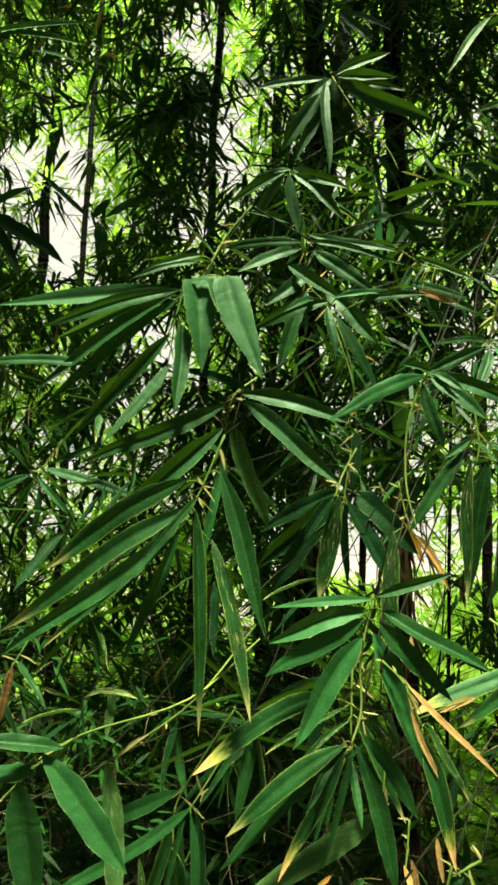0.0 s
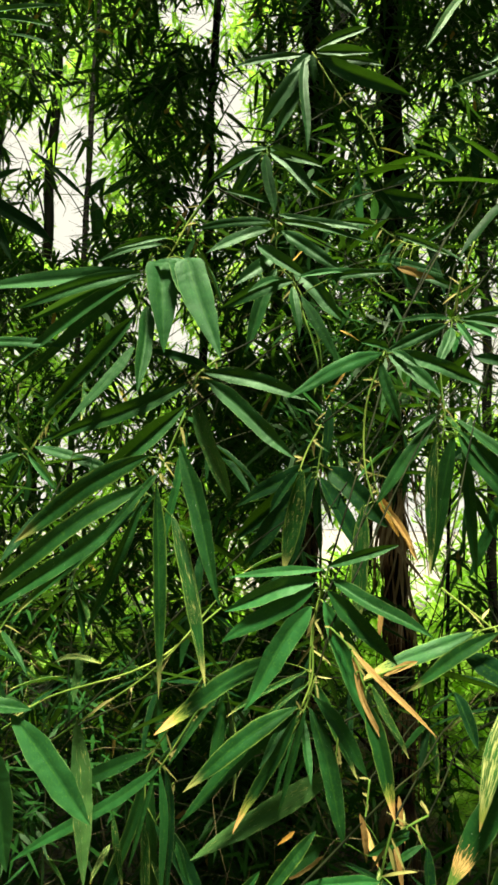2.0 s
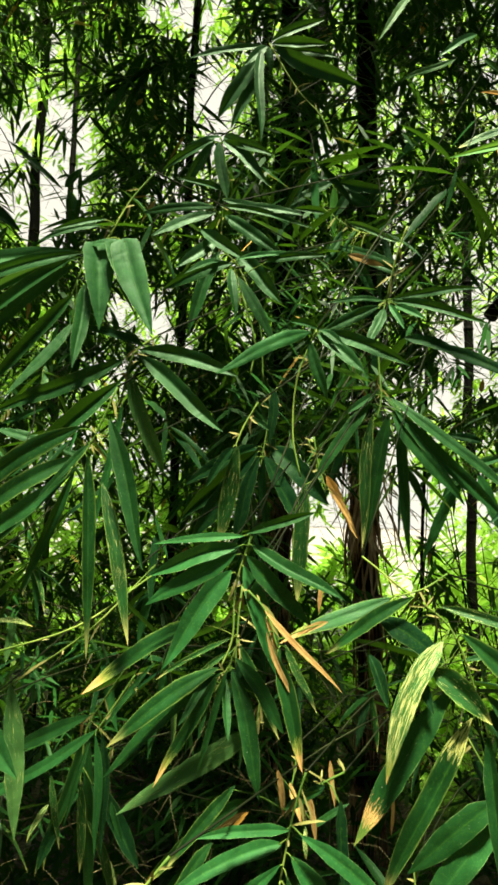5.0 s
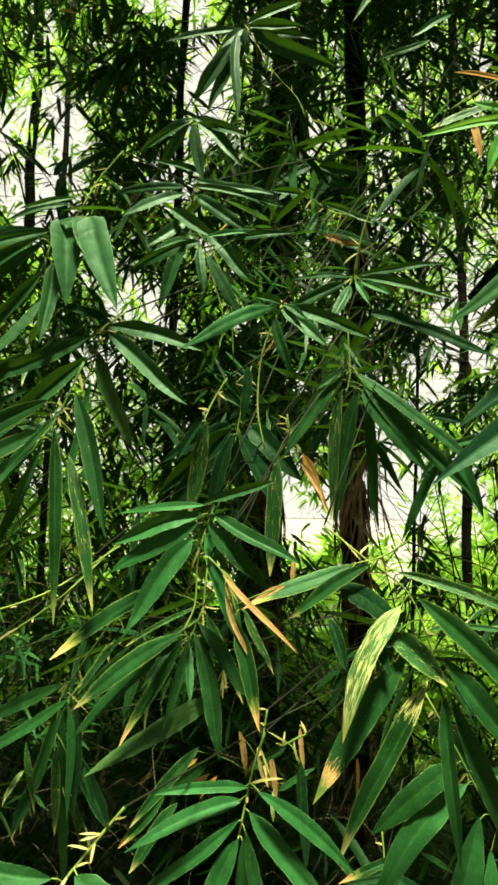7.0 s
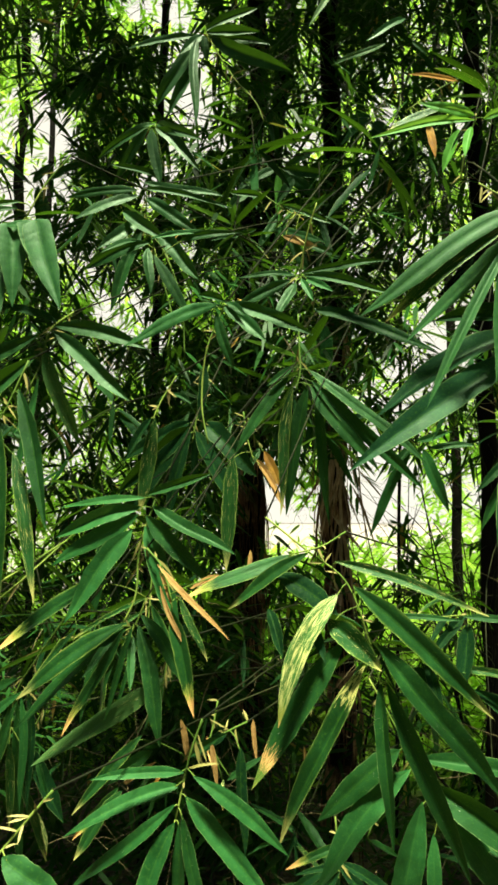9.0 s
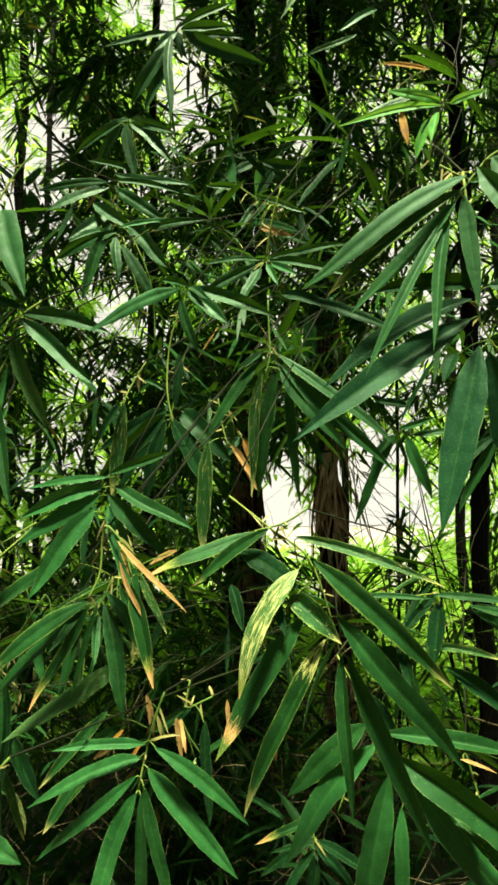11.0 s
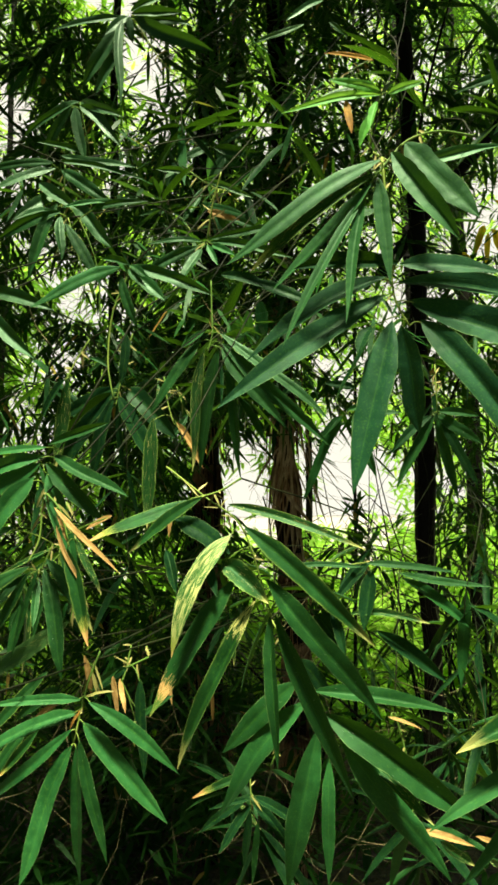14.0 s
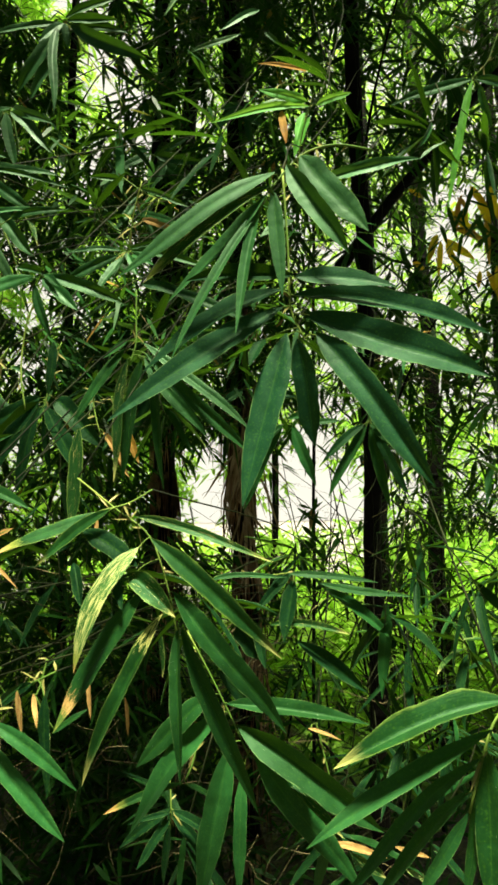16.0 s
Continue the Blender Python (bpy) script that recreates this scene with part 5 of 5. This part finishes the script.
s = spray((0.437, 1.600, 1.029), "feathery shaded twig of small bamboo leaves")
twig(s, [(0.432, 1.624, 1.084), (0.436, 1.612, 1.024), (0.435, 1.600, 0.985)])
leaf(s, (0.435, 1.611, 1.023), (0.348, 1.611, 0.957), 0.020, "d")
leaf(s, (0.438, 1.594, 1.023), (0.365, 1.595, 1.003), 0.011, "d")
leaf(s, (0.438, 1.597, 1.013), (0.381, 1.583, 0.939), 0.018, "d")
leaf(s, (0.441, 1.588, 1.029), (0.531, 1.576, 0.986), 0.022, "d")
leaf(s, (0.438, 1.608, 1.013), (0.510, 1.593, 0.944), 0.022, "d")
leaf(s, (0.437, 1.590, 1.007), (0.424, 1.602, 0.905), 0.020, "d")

s = spray((-0.496, 2.000, 1.816), "pale feathery bamboo leaves in the shade")
twig(s, [(-0.456, 2.024, 1.885), (-0.482, 2.012, 1.837), (-0.505, 2.000, 1.790)])
leaf(s, (-0.480, 1.992, 1.815), (-0.256, 1.989, 1.748), 0.032, "g")
leaf(s, (-0.499, 1.999, 1.797), (-0.407, 2.001, 1.688), 0.018, "t")
leaf(s, (-0.508, 2.007, 1.791), (-0.574, 2.016, 1.673), 0.018, "t")
leaf(s, (-0.517, 1.996, 1.800), (-0.598, 1.963, 1.758), 0.023, "g")
leaf(s, (-0.493, 1.999, 1.780), (-0.506, 2.014, 1.649), 0.016, "t")
leaf(s, (-0.470, 1.999, 1.829), (-0.337, 1.983, 1.867), 0.018, "g")

s = spray((-0.758, 2.200, 2.525), "broad shaded bamboo leaf at the thicket's open side")
twig(s, [(-0.851, 2.224, 2.631), (-0.790, 2.212, 2.556), (-0.749, 2.200, 2.516)])
leaf(s, (-0.764, 2.210, 2.538), (-0.550, 2.205, 2.383), 0.051, "d")
leaf(s, (-0.764, 2.211, 2.531), (-0.652, 2.190, 2.334), 0.033, "d")
leaf(s, (-0.763, 2.190, 2.545), (-0.642, 2.194, 2.609), 0.028, "g")

s = spray((-0.359, 1.600, 1.458), "withered bamboo leaf on a thin twig")
twig(s, [(-0.335, 1.624, 1.508), (-0.352, 1.612, 1.474), (-0.359, 1.600, 1.456)])
leaf(s, (-0.357, 1.598, 1.458), (-0.378, 1.608, 1.365), 0.017, "x")
leaf(s, (-0.355, 1.611, 1.465), (-0.284, 1.558, 1.402), 0.013, "g")

s = spray((0.178, 2.100, 3.018), "olive bamboo leaves high beside the culms")
twig(s, [(0.238, 2.124, 3.135), (0.201, 2.112, 3.060), (0.176, 2.100, 3.012)])
leaf(s, (0.181, 2.102, 3.020), (0.263, 2.057, 2.881), 0.027, "g")
leaf(s, (0.185, 2.109, 3.032), (0.311, 2.086, 2.943), 0.022, "g")
leaf(s, (0.172, 2.093, 3.010), (0.110, 2.081, 2.922), 0.022, "g")
leaf(s, (0.178, 2.093, 3.003), (0.208, 2.073, 2.921), 0.019, "g")

s = spray((0.561, 2.200, 2.629), "bright small bamboo leaves near the dark culms")
twig(s, [(0.602, 2.224, 2.737), (0.579, 2.212, 2.667), (0.558, 2.200, 2.621)])
leaf(s, (0.554, 2.197, 2.627), (0.469, 2.192, 2.555), 0.028, "l")
leaf(s, (0.554, 2.194, 2.632), (0.493, 2.204, 2.636), 0.023, "l")
leaf(s, (0.562, 2.194, 2.619), (0.616, 2.178, 2.559), 0.031, "g")
leaf(s, (0.566, 2.208, 2.621), (0.580, 2.219, 2.520), 0.026, "g")

s = spray((0.370, 2.300, 2.073), "sunlit yellow-green bamboo leaves hanging deep inside")
twig(s, [(0.403, 2.324, 2.196), (0.390, 2.312, 2.126), (0.364, 2.300, 2.065)])
leaf(s, (0.357, 2.303, 2.050), (0.342, 2.310, 1.926), 0.058, "v")
leaf(s, (0.423, 2.291, 2.101), (0.432, 2.281, 1.933), 0.043, "l")
leaf(s, (0.390, 2.300, 2.069), (0.402, 2.309, 1.953), 0.035, "v")

s = spray((0.291, 1.900, 1.713), "burnt orange bamboo leaf on a thin twig")
twig(s, [(0.255, 1.924, 1.788), (0.272, 1.912, 1.740), (0.292, 1.900, 1.709)])
leaf(s, (0.293, 1.892, 1.711), (0.334, 1.857, 1.625), 0.023, "o")
leaf(s, (0.281, 1.905, 1.720), (0.253, 1.861, 1.654), 0.018, "g")

s = spray((0.149, 1.500, 1.732), "hanging mottled bamboo leaf")
twig(s, [(0.181, 1.524, 1.803), (0.160, 1.512, 1.762), (0.149, 1.500, 1.730)])
leaf(s, (0.154, 1.493, 1.730), (0.126, 1.514, 1.580), 0.033, "m")
leaf(s, (0.147, 1.496, 1.729), (0.103, 1.507, 1.667), 0.018, "d")

s = spray((0.291, 1.700, 1.679), "brown curled bamboo leaves beside the bright gap")
twig(s, [(0.268, 1.724, 1.772), (0.277, 1.712, 1.720), (0.291, 1.700, 1.674)])
leaf(s, (0.294, 1.709, 1.680), (0.351, 1.699, 1.587), 0.015, "x")
leaf(s, (0.284, 1.707, 1.511), (0.281, 1.696, 1.455), 0.011, "x")
leaf(s, (0.253, 1.688, 1.686), (0.242, 1.679, 1.473), 0.034, "m")
leaf(s, (0.301, 1.702, 1.670), (0.339, 1.688, 1.611), 0.013, "x")

s = spray((-0.045, 1.480, 1.304), "rolled and yellowing bamboo leaves hanging from a low twig")
twig(s, [(0.004, 1.504, 1.381), (-0.019, 1.492, 1.344), (-0.045, 1.480, 1.304)])
leaf(s, (-0.043, 1.477, 1.307), (-0.244, 1.447, 1.174), 0.020, "l")
leaf(s, (-0.043, 1.469, 1.302), (-0.029, 1.456, 1.137), 0.015, "l")
leaf(s, (-0.050, 1.477, 1.300), (-0.082, 1.455, 1.177), 0.009, "g")
leaf(s, (-0.038, 1.485, 1.301), (-0.022, 1.466, 1.133), 0.015, "d")
leaf(s, (-0.117, 1.492, 1.192), (-0.134, 1.461, 1.149), 0.011, "y", 0.09)
leaf(s, (-0.115, 1.490, 1.235), (-0.097, 1.488, 1.131), 0.012, "m")
leaf(s, (-0.020, 1.484, 1.205), (0.001, 1.480, 1.142), 0.011, "g")

s = spray((0.167, 1.420, 1.451), "thin streaked bamboo leaves drying on a hanging stalk")
twig(s, [(0.171, 1.444, 1.524), (0.168, 1.432, 1.485), (0.166, 1.420, 1.414)])
leaf(s, (0.162, 1.427, 1.456), (0.058, 1.410, 1.396), 0.009, "m")
leaf(s, (0.165, 1.422, 1.441), (0.089, 1.399, 1.380), 0.009, "m")
leaf(s, (0.155, 1.421, 1.414), (0.114, 1.419, 1.267), 0.008, "g")
leaf(s, (0.173, 1.410, 1.449), (0.230, 1.393, 1.332), 0.017, "e")

s = spray((0.254, 1.500, 1.230), "small withered bamboo leaves low on a bare twig")
twig(s, [(0.252, 1.524, 1.289), (0.247, 1.512, 1.255), (0.243, 1.500, 1.237)])
leaf(s, (0.240, 1.497, 1.242), (0.259, 1.461, 1.198), 0.010, "x")
leaf(s, (0.264, 1.506, 1.179), (0.264, 1.493, 1.139), 0.008, "y", 0.09)
leaf(s, (0.271, 1.495, 1.182), (0.327, 1.501, 1.216), 0.012, "g")
leaf(s, (0.181, 1.495, 1.198), (0.152, 1.515, 1.155), 0.009, "o")

s = spray((-0.065, 1.520, 1.194), "yellowing strips of bamboo leaf on a thin twig")
twig(s, [(-0.038, 1.544, 1.261), (-0.055, 1.532, 1.221), (-0.072, 1.520, 1.189)])
leaf(s, (-0.085, 1.510, 1.209), (-0.133, 1.522, 1.082), 0.011, "y", 0.09)
leaf(s, (-0.076, 1.524, 1.192), (-0.080, 1.524, 1.110), 0.007, "l")
leaf(s, (-0.053, 1.530, 1.119), (-0.022, 1.537, 1.040), 0.009, "y", 0.09)
leaf(s, (0.095, 1.528, 1.152), (0.026, 1.520, 1.072), 0.018, "b")
leaf(s, (0.145, 1.523, 1.212), (0.121, 1.523, 1.191), 0.007, "o")

s = spray((0.478, 1.500, 1.108), "olive bamboo leaf withering to orange near the ground")
twig(s, [(0.494, 1.524, 1.158), (0.488, 1.512, 1.131), (0.477, 1.500, 1.108)])
leaf(s, (0.474, 1.500, 1.106), (0.358, 1.469, 1.073), 0.016, "b")
leaf(s, (0.386, 1.494, 1.236), (0.387, 1.513, 1.171), 0.007, "x")
leaf(s, (0.478, 1.501, 1.104), (0.524, 1.518, 1.075), 0.011, "g")

s = spray((0.718, 1.600, 1.056), "scraps of dry tan bamboo leaf caught on twigs")
twig(s, [(0.685, 1.624, 1.157), (0.701, 1.612, 1.088), (0.717, 1.600, 1.020)])
leaf(s, (0.670, 1.588, 1.159), (0.724, 1.581, 1.141), 0.007, "x")
leaf(s, (0.692, 1.592, 0.990), (0.706, 1.580, 0.966), 0.012, "x")
leaf(s, (0.808, 1.610, 0.963), (0.862, 1.597, 0.950), 0.011, "x")
leaf(s, (0.824, 1.603, 0.929), (0.859, 1.614, 0.902), 0.014, "y", 0.09)
leaf(s, (0.300, 1.591, 1.244), (0.307, 1.580, 1.177), 0.009, "x")


# ---- smaller sprays further in ----
def bare_branches(seed):
    """Thin dark crooked side branches standing before the bright field."""
    r = random.Random(seed)
    thing = tagged(new("bare_branch"), "thin dark crooked branch standing before the bright field", "branch", "bare branches by the field")
    foot = Vector((r.uniform(1.0, 2.2), r.uniform(3.2, 4.4), 0.0)) if seed % 3 else Vector((r.uniform(0.45, 1.3), r.uniform(4.2, 5.4), 0.0))
    thing.location = foot
    tip = foot + Vector((r.uniform(-0.5, 0.5), r.uniform(-0.2, 0.2), r.uniform(1.2, 2.0)))
    line = smooth_line([foot, foot.lerp(tip, 0.35) + Vector((r.uniform(-0.06, 0.06), 0, 0)), foot.lerp(tip, 0.7) + Vector((r.uniform(-0.06, 0.06), 0, 0)), tip], 4)
    bm = bmesh.new()
    tube(bm, line, 0.008, 0.002, 6)
    part("stem", bm, CULM, thing)
    for k in (3, 5, 7, 9):
        a = line[k]
        b = a + Vector((r.choice((-1, 1)) * r.uniform(0.15, 0.4), r.uniform(-0.1, 0.1), r.uniform(0.1, 0.4)))
        bm = bmesh.new()
        tube(bm, [a, a.lerp(b, 0.5) + Vector((0, 0, 0.03)), b], 0.003, 0.001, 5)
        part("side_twig", bm, CULM, thing)


for i in range(18):
    bare_branches(70 + i)


def loose_spray(seed):
    """A hanging twig end with its fan of leaves, built about its own tip."""
    r = random.Random(seed)
    thing = new("bamboo_spray")
    tagged(thing, "shaded fan of narrow green bamboo leaves", "bamboo leaves", "sprays among the culms")
    bm = bmesh.new()
    tube(bm, smooth_line([(0, 0.10, 0.16), (0.01, 0.05, 0.10), (0, 0, 0), (-0.005, -0.01, -0.05)], 3), 0.0016, 0.001, 5)
    part("twig", bm, BRANCH, thing)
    for i in range(r.randint(7, 9)):
        a = math.radians(-90 + (i - 4) * 34 + r.uniform(-14, 14))
        base = Vector((0, 0, -0.012 * (i % 4)))
        size = r.uniform(0.10, 0.19)
        tip = base + Vector((math.cos(a) * 0.9, r.uniform(-0.45, 0.2), math.sin(a) * 0.75 - 0.3)).normalized() * size
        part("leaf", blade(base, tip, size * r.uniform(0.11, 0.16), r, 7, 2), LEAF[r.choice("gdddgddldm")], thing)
    return thing


place = random.Random(8)


def strewn(count, low, high, apart, away, keep):
    """Places strewn through a block of space, none in an opening and none too close to another."""
    spots = []
    while len(spots) < count:
        p = Vector([place.uniform(a, b) for a, b in zip(low, high)])
        if keep(p) and not in_opening(p, away) and all((p - q).length > apart for q in spots):
            spots.append(p)
    return spots


near = strewn(85, (-0.8, 1.6, 0.75), (1.3, 2.15, 2.5), 0.11, 1.3, lambda p: place.random() < (0.3 if p.z > 1.9 else 1.0 if p.z > 1.25 or p.x > 0.7 else 0.12))
deep = strewn(320, (-1.5, 2.1, 0.5), (2.0, 3.7, 4.3), 0.13, 1.25, lambda p: p.z > 1.5 or p.y > 2.6)
deep.sort(key=lambda p: p.y)
kinds = [loose_spray(40 + i) for i in range(9)]
bm = bmesh.new()
verts, faces, looks, which = [], [], [], []
for i, p in enumerate(near + deep):
    m = Matrix.Translation(p) @ pose(0, 0, 0, place.uniform(-12, 12), place.uniform(-25, 25), place.uniform(-50, 50)) @ Matrix.Scale(place.uniform(0.62, 1.05), 4)
    source = kinds[i % len(kinds)]
    if i < len(kinds):
        source.matrix_basis = Matrix.LocRotScale(m.to_translation(), m.to_quaternion(), None)
    elif i < 300:
        copy_thing(source, m)
    else:
        for leaf_part in source.children:
            me, start = leaf_part.data, len(verts)
            if me.materials[0] not in looks:
                looks.append(me.materials[0])
            verts += [m @ v.co for v in me.vertices]
            faces += [[start + k for k in f.vertices] for f in me.polygons]
            which += [looks.index(me.materials[0])] * len(me.polygons)
    line = to_culm(m @ Vector((0, 0.10, 0.16)))
    if not any(in_opening(q, 1.0) for q in line):
        tube(bm, line, 0.0008, 0.0006, 4)
tagged(part("branches", bm, BRANCH, None), "thin arching branches reaching out from the culms", "branches", "", "stuff")
me = bpy.data.meshes.new("inner_sprays")
me.from_pydata(verts, [], faces)
for look_of in looks:
    me.materials.append(look_of)
me.polygons.foreach_set("material_index", which)
me.polygons.foreach_set("use_smooth", [True] * len(faces))
tagged(put("inner_sprays", me, looks[0], None), "shaded fans of bamboo leaves deep among the culms", "foliage", "", "stuff")
